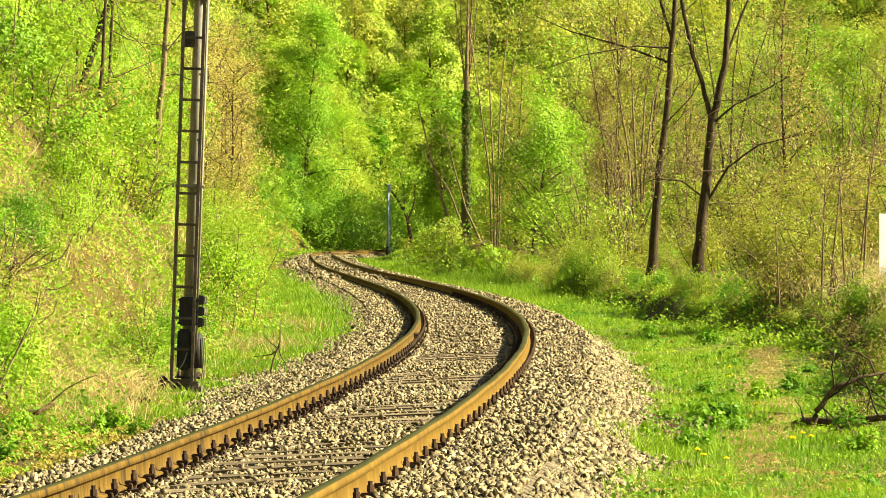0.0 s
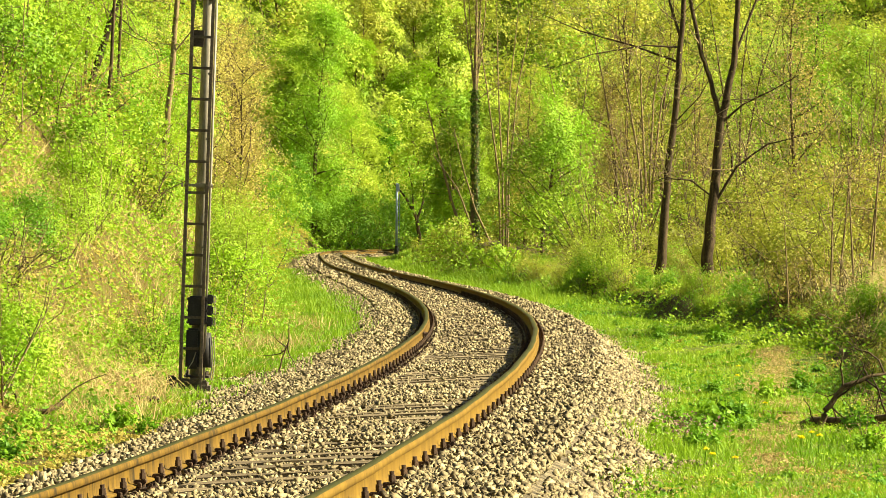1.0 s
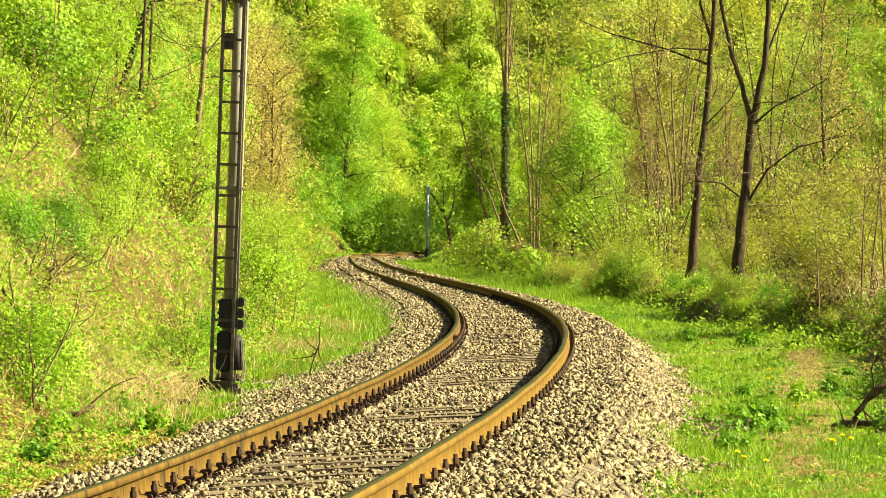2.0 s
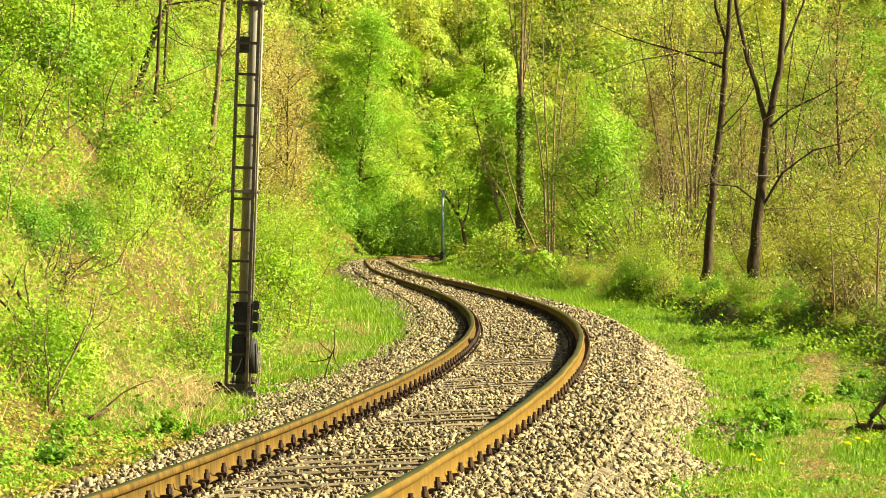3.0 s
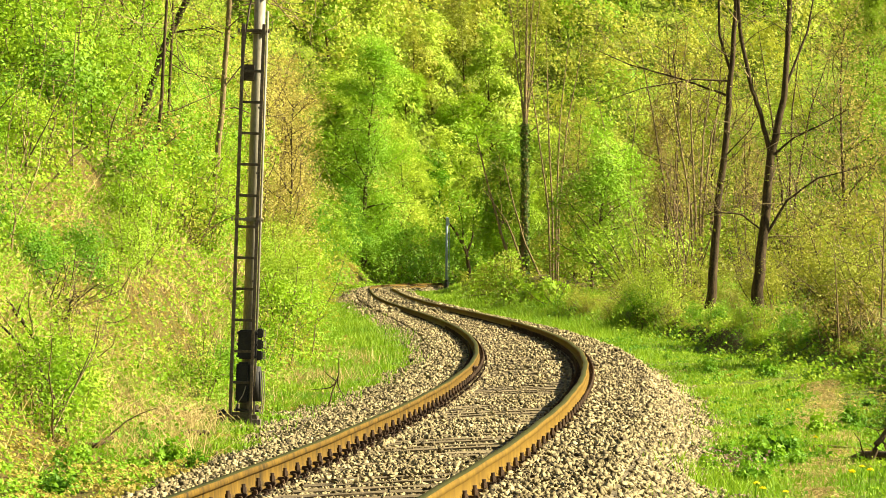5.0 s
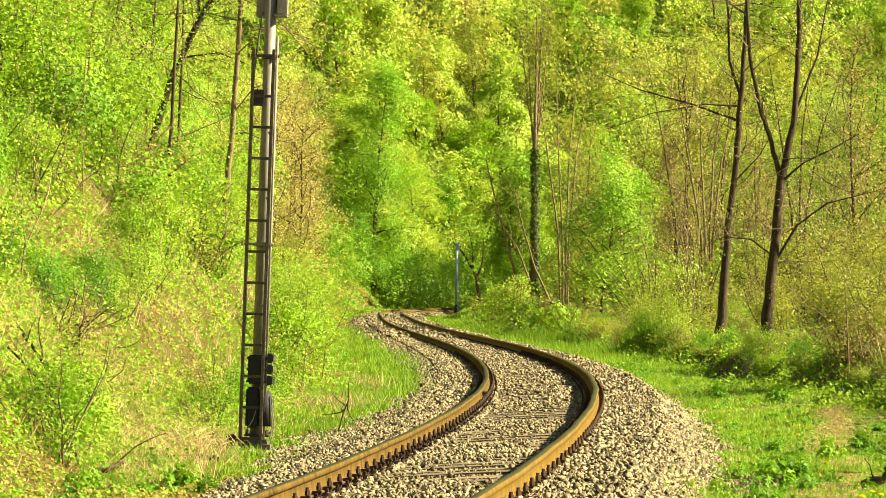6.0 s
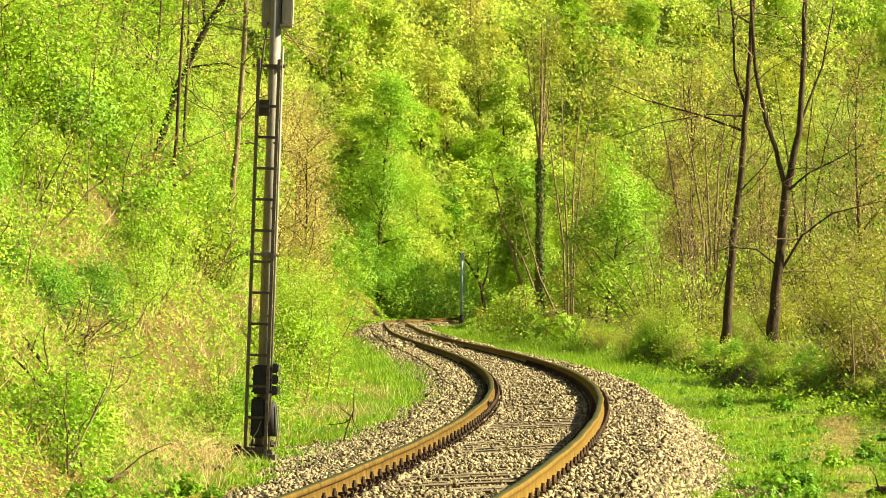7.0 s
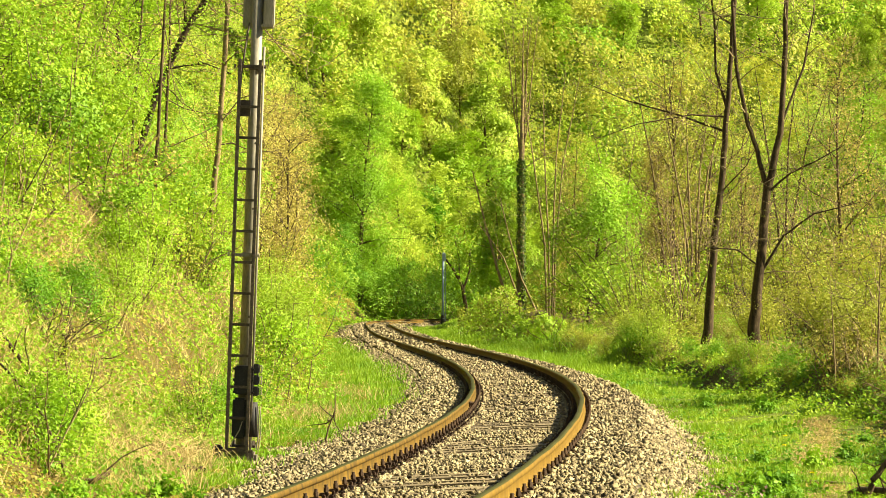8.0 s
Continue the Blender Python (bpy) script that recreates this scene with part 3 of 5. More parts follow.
    part("head_box", box_bm(0.165, 0.10, 5.06, 0.11, 0.20, 1.06, 0.012), GREY_PAINT, head, "pale grey lamp housing")
    part("head_tray", box_bm(0.155, 0.06, 4.52, 0.13, 0.18, 0.03, 0.006), GREY_PAINT, head)


ladder_mast()


def far_mast():
    x, y = -4.2, 275.0
    base = new("signal_mast")
    base.matrix_basis = pose(x, y, float(ground_z(np.array(x), np.array(y))), 0, 0.6, 0)
    tagged(base, "slim blue-grey signal mast with black foot", "signal mast")
    part("pole", cyl_bm((0, 0, 0), (0, 0, 5.7), 0.095, 0.085, 14), BLUE_GREY, base, "blue-grey tube", True)
    part("foot_sleeve", cyl_bm((0, 0, 0), (0, 0, 0.95), 0.16, 0.14, 14), BLACK, base, "black cable box at the foot")
    part("signal_head", box_bm(0.05, 0.0, 5.35, 0.26, 0.2, 0.6, 0.03), BLUE_GREY, base, "small head at the top")
    lad = part("ladder", box_bm(0.20, -0.15, 2.7, 0.04, 0.04, 4.4, 0.004), BLUE_GREY, base)
    for i in range(12):
        part("rung", box_bm(0.1, -0.15, 0.7 + i * 0.36, 0.2, 0.03, 0.03), BLUE_GREY, lad)


far_mast()


def sign_board():
    y = 50.0
    x = 5.98
    g = float(ground_z(np.array(x + 0.15), np.array(y)))
    base = new("trackside_board")
    base.matrix_basis = pose(x + 0.15, y, g, 0, 0, 24)
    tagged(base, "weathered off-white enamel trackside board with a slanted black foot band", "sign")
    part("post", cyl_bm((0, 0.03, -0.15), (0, 0.03, 1.5 - g), 0.03, n=10), GREY_PAINT, base)
    bm = box_bm(0, 0, 1.03 - g, 0.30, 0.012, 0.96, 0.004)
    b = part("board", bm, WHITE, base)
    bm = bmesh.new()
    lo = 0.55 - g
    vs = [bm.verts.new((px, -0.010, pz)) for px, pz in ((-0.15, lo), (0.15, lo), (0.15, lo + 0.32), (-0.15, lo + 0.08))]
    fc = bm.faces.new(vs)
    ex = bmesh.ops.extrude_face_region(bm, geom=[fc])
    for v in [q for q in ex["geom"] if isinstance(q, bmesh.types.BMVert)]:
        v.co.y -= 0.004
    part("band", bm, BLACK, b, "slanted black band")


sign_board()


# ---- plants ----
def wander(r, p, d, length, n, r0, r1, bend=0.25, rise=0.1):
    """A limb that bends at random: n points with tapering radius."""
    P = [(*p, r0)]
    p, d = np.array(p, float), np.array(d, float)
    d /= np.linalg.norm(d)
    for i in range(1, n):
        d = d + r.normal(size=3) * bend + np.array([0, 0, rise])
        d /= np.linalg.norm(d)
        p = p + d * length / (n - 1)
        P.append((*p, r0 + (r1 - r0) * i / (n - 1)))
    return np.array(P)


def along(P, t):
    k = t * (len(P) - 1)
    i = min(int(k), len(P) - 2)
    return P[i] + (P[i + 1] - P[i]) * (k - i)


def make_shrub(seed, height, spread, n_leaf, leaf, mat, label, stems=9, twigs=5, wood=TWIG, clump=0.16, category="shrub", fine=False):
    """Many stems from one root, twigs on them and leaves in clumps round the twig ends."""
    r = np.random.default_rng(seed)
    limbs, tips = [], []
    for i in range(stems):
        a, lean = r.uniform(0, 2 * np.pi), r.uniform(0.05, 1.0)
        d = (math.cos(a) * lean * spread / height, math.sin(a) * lean * spread / height, 1)
        P = wander(r, (r.normal() * 0.12 * spread, r.normal() * 0.12 * spread, -0.15), d, height * r.uniform(0.6, 1.12), 6, 0.014 * height ** 0.5, 0.004, 0.16, 0.02)
        limbs.append(P)
        for k in range(twigs):
            b = along(P, r.uniform(0.15, 0.97))
            a = r.uniform(0, 2 * np.pi)
            Q = wander(r, b[:3], (math.cos(a), math.sin(a), r.uniform(-0.1, 0.8)), r.uniform(0.2, 0.5) * height * 0.55, 4, 0.006, 0.0025, 0.3, 0.0)
            limbs.append(Q)
            tips += [along(Q, t)[:3] for t in (0.4, 0.75, 1.0)]
        tips.append(P[-1, :3]); tips.append(along(P, 0.8)[:3])
    root = new(category.replace(" ", "_"))
    tagged(root, label, category)
    v, f = tubes(limbs, 3)
    part_np("branchwork", mesh_np("branchwork", v, f, wood), root)
    tips = np.array(tips)
    tips = tips[r.permutation(len(tips))[:max(12, int(len(tips) * 0.55))]]
    wide = clump * 0.75 * height ** 0.5 * r.uniform(0.5, 1.5, len(tips))
    c, facing = sprays(tips, n_leaf, wide, r)
    c[:, 2] = np.maximum(c[:, 2], 0.02)
    v, f = leaves(c, leaf, r, facing, single=fine)
    part_np("foliage", mesh_np("foliage", v, f, mat), root)
    return root


def make_tree(seed, height, crown, n_leaf, leaf, mat, label, trunk=0.16, bare=0.3, limbs_n=16, clump=0.32, slim=1.0, wood=BARK, lean=(0.04, 0.0), twiggy=4):
    r = np.random.default_rng(seed)
    T = wander(r, (0, 0, -0.3), (lean[0], lean[1], 1), height * 0.96, 9, trunk, 0.02, 0.05, 0.02)
    thick, thin, tips = [T], [], []
    for i in range(limbs_n):
        t = bare + (1 - bare) * (i + r.uniform(0, 1)) / limbs_n
        b = along(T, min(t, 0.98))
        a = i * 2.4 + r.uniform(-0.5, 0.5)
        ln = crown * (1.15 - 0.75 * abs((t - bare) / (1 - bare) - 0.3)) * r.uniform(0.65, 1.15)
        P = wander(r, b[:3], (math.cos(a) * slim, math.sin(a) * slim, r.uniform(0.35, 1.0)), ln, 6, max(b[3] * 0.5, 0.02), 0.01, 0.18, 0.06)
        thick.append(P)
        for k in range(twiggy):
            c = along(P, r.uniform(0.25, 1.0))
            Q = wander(r, c[:3], r.normal(size=3) + np.array([0, 0, 0.4]), ln * r.uniform(0.25, 0.5), 4, 0.012, 0.005, 0.25, 0.03)
            thin.append(Q)
            tips += [along(Q, q)[:3] for q in (0.35, 0.7, 1.0)]
        tips += [along(P, q)[:3] for q in (0.7, 1.0)]
    root = new("tree")
    tagged(root, label, "tree")
    (v, f), (v2, f2) = tubes(thick, 5), tubes(thin, 3)
    idx = np.concatenate([np.zeros(len(f)), np.ones(len(f2))])
    v, f = join((v, f), (v2, f2))
    part_np("trunk", mesh_np("trunk", v, f, [wood, TWIG], idx, smooth=True), root)
    tips = np.array(tips)
    tips = tips[r.permutation(len(tips))[:int(len(tips) * 0.6)]]
    wide = clump * 0.95 * r.uniform(0.5, 1.5, len(tips))
    c, facing = sprays(tips, n_leaf, wide, r)
    v, f = leaves(c, leaf, r, facing, single=True)
    part_np("crown", mesh_np("crown", v, f, mat), root)
    return root


class Stock:
    """Hands out a plant's first build, then copies of it."""

    def __init__(self, makers):
        self.makers, self.built, self.n = makers, {}, 0

    def put(self, x, y, scale=1.0, turn=0.0, kind=None, sink=0.1, tall=1.0, z=None):
        k = self.n % len(self.makers) if kind is None else kind
        self.n += 1
        z = float(ground_z(np.array(x), np.array(y))) if z is None else z
        m = pose(x, y, z - sink, 0, 0, turn) @ Matrix.Diagonal((scale, scale, scale * tall, 1))
        if k not in self.built:
            self.built[k] = self.makers[k]()
            self.built[k].matrix_basis = m
            return self.built[k]
        src = self.built[k]
        ob = copy_thing(src, m)
        ob.matrix_basis = m
        return ob

def drawn_tree(name, x, y, limbs, label, n_leaf=0, leaf=0.06, mat=LEAF_OLIVE, twigs=5, clump=0.22, wood=BARK, seed=1, z=None, category="tree", girth=1.0):
    """A tree from its main limbs: each a list of x, y, z, radius from the root; twigs and a thin crown are grown on them."""
    r = np.random.default_rng(seed)
    fine, tips, thick = [], [], []
    for P in limbs:
        P = np.array(P, float)
        P[:, 3] *= girth
        k = np.linspace(0, len(P) - 1, (len(P) - 1) * 4 + 1)
        Q = np.stack([np.interp(k, np.arange(len(P)), P[:, c]) for c in range(4)], 1)
        Q[1:-1, :3] += r.normal(size=(len(Q) - 2, 3)) * np.minimum(Q[1:-1, 3:4] * 0.16, 0.014)
        thick.append(Q)
        for j in range(twigs):
            t = r.uniform(0.35, 1.0)
            b = along(Q, t)
            if b[2] < 1.2:
                continue
            ln = r.uniform(0.6, 2.0)
            W = wander(r, b[:3], r.normal(size=3) + np.array([0, 0, 0.5]), ln, 6, min(b[3] * 0.5, 0.018), 0.004, 0.22, 0.03)
            fine.append(W)
            for _ in range(3):
                c = along(W, r.uniform(0.3, 1))
                X = wander(r, c[:3], r.normal(size=3) + np.array([0, 0, 0.3]), ln * 0.45, 4, 0.007, 0.003, 0.25, 0.0)
                fine.append(X); tips += [X[-1, :3], X[2, :3]]
    root = new(name)
    root.matrix_basis = pose(x, y, float(ground_z(np.array(x), np.array(y))) if z is None else z)
    tagged(root, label, category)
    v, f = tubes(thick, 9)
    idx = np.zeros(len(f))
    if fine:
        v2, f2 = tubes(fine, 3)
        idx = np.concatenate([idx, np.ones(len(f2))])
        v, f = join((v, f), (v2, f2))
    part_np("trunk", mesh_np("trunk", v, f, [wood, TWIG], idx, smooth=True), root)
    if n_leaf and tips:
        tips = np.array(tips)
        c = tips[r.integers(0, len(tips), n_leaf)] + r.normal(size=(n_leaf, 3)) * clump
        v, f = leaves(c, leaf, r)
        part_np("crown", mesh_np("crown", v, f, mat), root)
    return root


# the two dark trunks on the right bank
drawn_tree("tree", 5.45, 95.0, [
    [(-0.08, 0, -0.8, 0.25), (-0.03, 0, -0.3, 0.20), (0.03, 0, 0.4, 0.163), (0.18, 0, 2.2, 0.125), (0.40, 0, 4.2, 0.107), (0.52, 0, 5.6, 0.095), (0.62, 0, 7.2, 0.077), (0.75, 0.1, 9.0, 0.069), (0.7, 0.1, 11.0, 0.043)],
    [(0.52, 0, 5.5, 0.043), (-0.7, 0.1, 5.95, 0.03), (-2.1, 0.2, 6.35, 0.022), (-3.1, 0.3, 6.8, 0.01)],
    [(0.54, 0, 5.9, 0.034), (-0.4, -0.2, 5.95, 0.026), (-1.8, -0.4, 5.7, 0.017), (-2.9, -0.5, 5.3, 0.009)],
    [(0.55, 0, 6.1, 0.052), (0.25, 0.1, 7.1, 0.043), (0.22, 0.1, 8.4, 0.034), (0.0, 0.2, 10.2, 0.017)],
    [(0.35, 0, 3.9, 0.026), (1.0, -0.4, 4.6, 0.017), (1.5, -0.6, 5.5, 0.009)],
], "dark upright bare tree trunk with thin side limbs", 700, 0.07, LEAF_OLIVE, 15, seed=3, z=0.22, girth=0.8)
drawn_tree("tree", 6.45, 92.0, [
    [(-0.10, 0, -0.8, 0.30), (-0.04, 0, -0.3, 0.24), (0.03, 0, 0.5, 0.189), (0.18, 0, 2.0, 0.155), (0.37, 0, 3.9, 0.129), (0.68, 0, 5.3, 0.103), (0.80, 0, 6.6, 0.086), (0.86, 0.1, 8.6, 0.077), (0.9, 0.1, 11.0, 0.043)],
    [(0.36, 0, 3.85, 0.086), (0.12, 0, 4.8, 0.073), (-0.10, 0, 5.5, 0.069), (-0.42, 0, 6.9, 0.06), (-0.5, 0.1, 8.6, 0.052), (-0.4, 0.1, 10.5, 0.026)],
    [(0.37, 0, 3.8, 0.043), (0.95, -0.2, 4.3, 0.034), (1.6, -0.3, 4.6, 0.022), (2.3, -0.4, 5.0, 0.013)],
    [(0.22, 0, 1.8, 0.052), (0.75, -0.2, 2.7, 0.039), (1.5, -0.4, 3.25, 0.026), (2.7, -0.5, 3.55, 0.01)],
    [(0.18, 0, 1.9, 0.03), (-0.4, -0.2, 2.35, 0.026), (-1.1, -0.3, 2.4, 0.017), (-1.6, -0.3, 2.2, 0.009)],
    [(0.75, 0, 5.6, 0.043), (1.3, 0.2, 7.0, 0.034), (1.6, 0.2, 8.6, 0.017)],
], "dark forked tree trunk leaning with long bare limbs", 900, 0.07, LEAF_OLIVE, 15, seed=4, z=0.25, girth=0.8)
# ivy-wrapped tree with a fan of pale stems on the far right bank
fan = [[(0.1, 0, z0, 0.045), (0.1 + a * 0.35, 0.1, z0 + 2.0, 0.040), (0.1 + a * 0.62, 0.2, z0 + 5.0, 0.030), (0.1 + a, 0.2, 16.5, 0.014)]
       for a, z0 in ((-0.5, 7.6), (0.35, 6.8), (0.95, 8.6), (-1.1, 9.0), (0.6, 9.8))]
ivy = drawn_tree("tree", 1.2, 200.0, [
    [(0, 0, -0.5, 0.24), (0.05, 0, 2.5, 0.18), (0.12, 0, 5.5, 0.16), (0.1, 0, 8.2, 0.13), (0.15, 0, 11.5, 0.08), (0.2, 0, 16, 0.03)],
    [(-0.5, 0, 0, 0.10), (-1.2, 0, 2.5, 0.08), (-1.9, 0, 5.0, 0.06), (-2.6, 0, 8.0, 0.03)],
    [(0.3, 0, 0.0, 0.08), (-0.3, -0.3, 1.6, 0.06), (-0.9, -0.5, 3.2, 0.04), (-2.2, -0.6, 5.0, 0.02)],
    [(0.9, 0, 0.2, 0.07), (0.1, -0.3, 2.0, 0.05), (-0.5, -0.5, 4.0, 0.04), (-1.1, -0.6, 6.5, 0.02)],
    [(0.1, 0, 8.0, 0.04), (1.4, 0, 8.9, 0.025), (2.4, 0, 9.2, 0.012)],
] + fan, "tall tree with dark ivy-wrapped trunk and fanned pale stems", 3000, 0.11, LEAF_OLIVE, 7, clump=0.4, wood=BARK_TAN, seed=5)
r5 = np.random.default_rng(55)
hgt = r5.uniform(0.3, 8.6, 2400)
ang5 = r5.uniform(0, 6.28, 2400)
cc = np.stack([0.08 + np.cos(ang5) * 0.19 * r5.uniform(0.6, 1.5, 2400), np.sin(ang5) * 0.19, hgt], 1)
v, f = leaves(cc, 0.15, r5, np.stack([np.cos(ang5), np.sin(ang5), np.full(2400, 0.4)], 1))
part_np("ivy", mesh_np("ivy", v, f, LEAF_IVY), ivy, "dark green climbing ivy")
# small dark branching tree beyond the far mast
drawn_tree("tree", -2.5, 290.0, [
    [(0, 0, -0.5, 0.20), (-0.1, 0, 2.0, 0.16), (-0.4, 0, 3.6, 0.13), (-1.2, 0, 5.0, 0.09), (-2.2, 0, 6.2, 0.04)],
    [(-0.3, 0, 3.2, 0.10), (0.2, 0, 4.6, 0.08), (0.3, 0, 6.6, 0.04)],
    [(-0.6, 0, 4.0, 0.08), (-0.6, 0, 5.6, 0.05), (-1.0, 0, 7.4, 0.03)],
], "small dark tree with spread crooked branches", 1500, 0.24, LEAF_LIME, 6, clump=0.5, seed=6)
# trunks rising out of the left bank's thicket
drawn_tree("tree", -4.95, 62.0, [[(0, 0, -0.3, 0.06), (0.03, 0, 0.8, 0.055), (0.15, 0, 2.0, 0.05), (0.26, 0, 3.4, 0.046), (0.36, 0, 5.2, 0.04), (0.5, 0, 8.0, 0.02)],
           [(0.30, 0, 4.2, 0.016), (-0.3, 0, 4.35, 0.012), (-1.2, 0, 4.3, 0.008)], [(0.3, 0, 4.0, 0.016), (0.9, 0.1, 4.1, 0.013), (1.5, 0.2, 3.9, 0.009)],
           [(0.32, 0, 4.6, 0.016), (0.9, 0, 4.3, 0.014), (1.5, 0, 3.6, 0.008)]],
           "slim leaning tree with tan bark above bushes", 1500, 0.055, LEAF_LIME, 8, wood=BARK_TAN, seed=7)
drawn_tree("tree", -6.9, 68.0, [[(0, 0, -0.3, 0.075), (0.15, 0, 1.0, 0.07), (0.6, 0, 2.3, 0.065), (1.15, 0, 3.4, 0.06), (1.9, 0, 4.6, 0.05), (2.6, 0, 6.0, 0.03)],
           [(1.05, 0, 3.2, 0.03), (1.0, 0, 4.2, 0.026), (1.1, 0, 5.4, 0.016)], [(1.6, 0, 4.1, 0.035), (0.4, 0, 4.5, 0.03), (-0.9, 0, 4.4, 0.024), (-1.9, 0, 3.4, 0.014)],
           [(0.7, 0, 2.5, 0.02), (1.4, 0, 2.6, 0.015), (1.9, 0, 2.4, 0.01)]],
           "leaning dark tree with crooked forked limbs", 2600, 0.06, LEAF_LIME, 9, seed=8)
for k, (x, y, ln) in enumerate(((-6.1, 66.0, 0.1), (-8.0, 70.0, 0.5), (-5.7, 60.0, 0.15), (-9.0, 74.0, 0.7), (-7.4, 73.0, 0.2))):
    drawn_tree("sapling", x, y, [[(0, 0, -0.2, 0.034), (ln * 0.3, 0, 1.3, 0.03), (ln, 0, 3.0, 0.025), (ln * 1.6, 0, 5.0, 0.01)]],
               "thin dark sapling among bright leaves", 1100, 0.055, LEAF_LIME, 9, wood=BARK_TAN if k % 2 else BARK, seed=20 + k, category="sapling")
# pale dry saplings on the right bank
for k, (x, y, ln, h) in enumerate(((5.62, 54.0, 0.05, 1.8), (5.78, 54.5, 0.18, 1.9), (6.02, 54.3, -0.08, 1.6), (6.35, 55.0, 0.1, 1.7), (5.2, 56.0, -0.05, 1.2), (6.6, 58.0, 0.3, 2.4))):
    drawn_tree("sapling", x, y, [[(0, 0, -0.2, 0.018), (ln * 0.4, 0, h * 0.4, 0.016), (ln, 0, h, 0.009), (ln * 1.5, 0, h * 1.35, 0.004)]],
               "pale dry leafless sapling stem", 60, 0.04, LEAF_OLIVE, 5, wood=TWIG, seed=40 + k, category="sapling")

# ---- thickets ----
near_shrubs = Stock([
    lambda: make_shrub(11, 1.5, 1.0, 3000, 0.054, LEAF_LIME, "fresh lime-green leafy shrub on the bank", clump=0.2),
    lambda: make_shrub(12, 1.2, 1.0, 3400, 0.050, LEAF_GREEN, "bright green bushy shrub with small leaves", clump=0.2),
    lambda: make_shrub(13, 1.6, 0.9, 2400, 0.050, LEAF_LIME, "yellow-green shrub with thin tan stems", 12, 6),
    lambda: make_shrub(14, 1.3, 1.0, 1300, 0.050, LEAF_OLIVE, "sparse olive shrub with many dry twigs", 14, 7),
    lambda: make_shrub(15, 1.2, 1.0, 1100, 0.050, LEAF_TAN, "dry tan shrub with thin bent canes", 14, 7),
])
mid_shrubs = Stock([
    lambda: make_shrub(21, 2.2, 1.6, 5600, 0.050, LEAF_LIME, "lime-green shrub in young spring leaf", 7, 4, clump=0.24, fine=True),
    lambda: make_shrub(22, 2.0, 1.6, 5600, 0.048, LEAF_GREEN, "fresh green dense shrub on the slope", 7, 4, clump=0.24, fine=True),
    lambda: make_shrub(23, 2.3, 1.5, 4800, 0.044, LEAF_OLIVE, "olive shrub thinly leaved over dry stems", 9, 5, clump=0.22, fine=True),
    lambda: make_shrub(24, 2.4, 1.5, 5200, 0.048, LEAF_BRIGHT, "tall yellow-green shrub with pale stems", 8, 4, clump=0.24, fine=True),
    lambda: make_shrub(25, 2.4, 1.4, 3800, 0.044, LEAF_TAN, "tan twiggy shrub hung with dry vines", 10, 6, clump=0.22, fine=True),
])
dry_shrubs = Stock([
    lambda: make_shrub(31, 1.8, 1.3, 3000, 0.036, LEAF_TAN, "tan dry twiggy bush with few buds", 16, 7, fine=True),
    lambda: make_shrub(32, 1.6, 1.4, 5200, 0.040, LEAF_OLIVE, "dry bush of pale canes with olive shoots", 14, 7, fine=True),
])
trees = Stock([
    lambda: make_tree(41, 11, 3.2, 8500, 0.195, LEAF_BRIGHT, "lime-green tree in young leaf on the hillside", limbs_n=20, bare=0.15, clump=0.5),
    lambda: make_tree(42, 10, 3.0, 8500, 0.195, LEAF_GREEN, "full fresh-green broadleaf tree on the hillside", limbs_n=20, bare=0.08, clump=0.5),
    lambda: make_tree(43, 12, 2.8, 4200, 0.175, LEAF_OLIVE, "slender olive tree with visible branches", limbs_n=18, clump=0.45, slim=0.7),
    lambda: make_tree(44, 10, 2.9, 7800, 0.19, LEAF_LIME, "yellow-green spring tree with thin trunk", limbs_n=18, bare=0.15, clump=0.5),
    lambda: make_tree(45, 11, 2.6, 2600, 0.15, LEAF_TAN, "nearly bare tree with tan buds", limbs_n=20, clump=0.4, slim=0.7, twiggy=7),
])
near_trees = Stock([
    lambda: make_tree(51, 10, 2.6, 5800, 0.12, LEAF_LIME, "young lime-green tree with thin branches", limbs_n=20, bare=0.12, clump=0.40, twiggy=6, trunk=0.11),
    lambda: make_tree(52, 11, 2.4, 5200, 0.09, LEAF_OLIVE, "thin olive tree with many bare twigs", limbs_n=22, bare=0.15, clump=0.40, slim=0.7, twiggy=8, trunk=0.10),
    lambda: make_tree(53, 9, 2.6, 5200, 0.108, LEAF_BRIGHT, "yellow-green tree with open spring crown", limbs_n=20, bare=0.1, clump=0.42, twiggy=6, trunk=0.10),
    lambda: make_tree(54, 10, 2.3, 6000, 0.08, LEAF_TAN, "twiggy tan tree just coming into bud", limbs_n=24, bare=0.12, clump=0.36, slim=0.7, twiggy=9, trunk=0.09),
    lambda: make_tree(55, 9, 2.7, 6200, 0.12, LEAF_FRESH, "fresh green tree with low branches", limbs_n=20, bare=0.05, clump=0.42, twiggy=6, trunk=0.11),
])
pr = np.random.default_rng(99)

bare_bushes = Stock([lambda: make_shrub(71, 3.6, 3.0, 500, 0.06, LEAF_OLIVE, "large bare bush with dark arching branches", 16, 9, BARK, category="bush")])
for x, y, sc in ((9.3, 84, 1.0), (10.6, 88, 0.9), (8.4, 96, 0.8), (4.6, 118, 0.9), (7.9, 110, 1.0)):
    bare_bushes.put(x, y, sc, 77 * x)
pale_bushes = Stock([lambda: make_shrub(72, 6.5, 3.0, 500, 0.09, LEAF_OLIVE, "tall bare shrub with pale fanned stems", 13, 8, TWIG, category="bush"),
                     lambda: make_shrub(73, 5.0, 3.2, 700, 0.09, LEAF_TAN, "bare tan shrub of slender arching stems", 15, 8, TWIG, category="bush")])
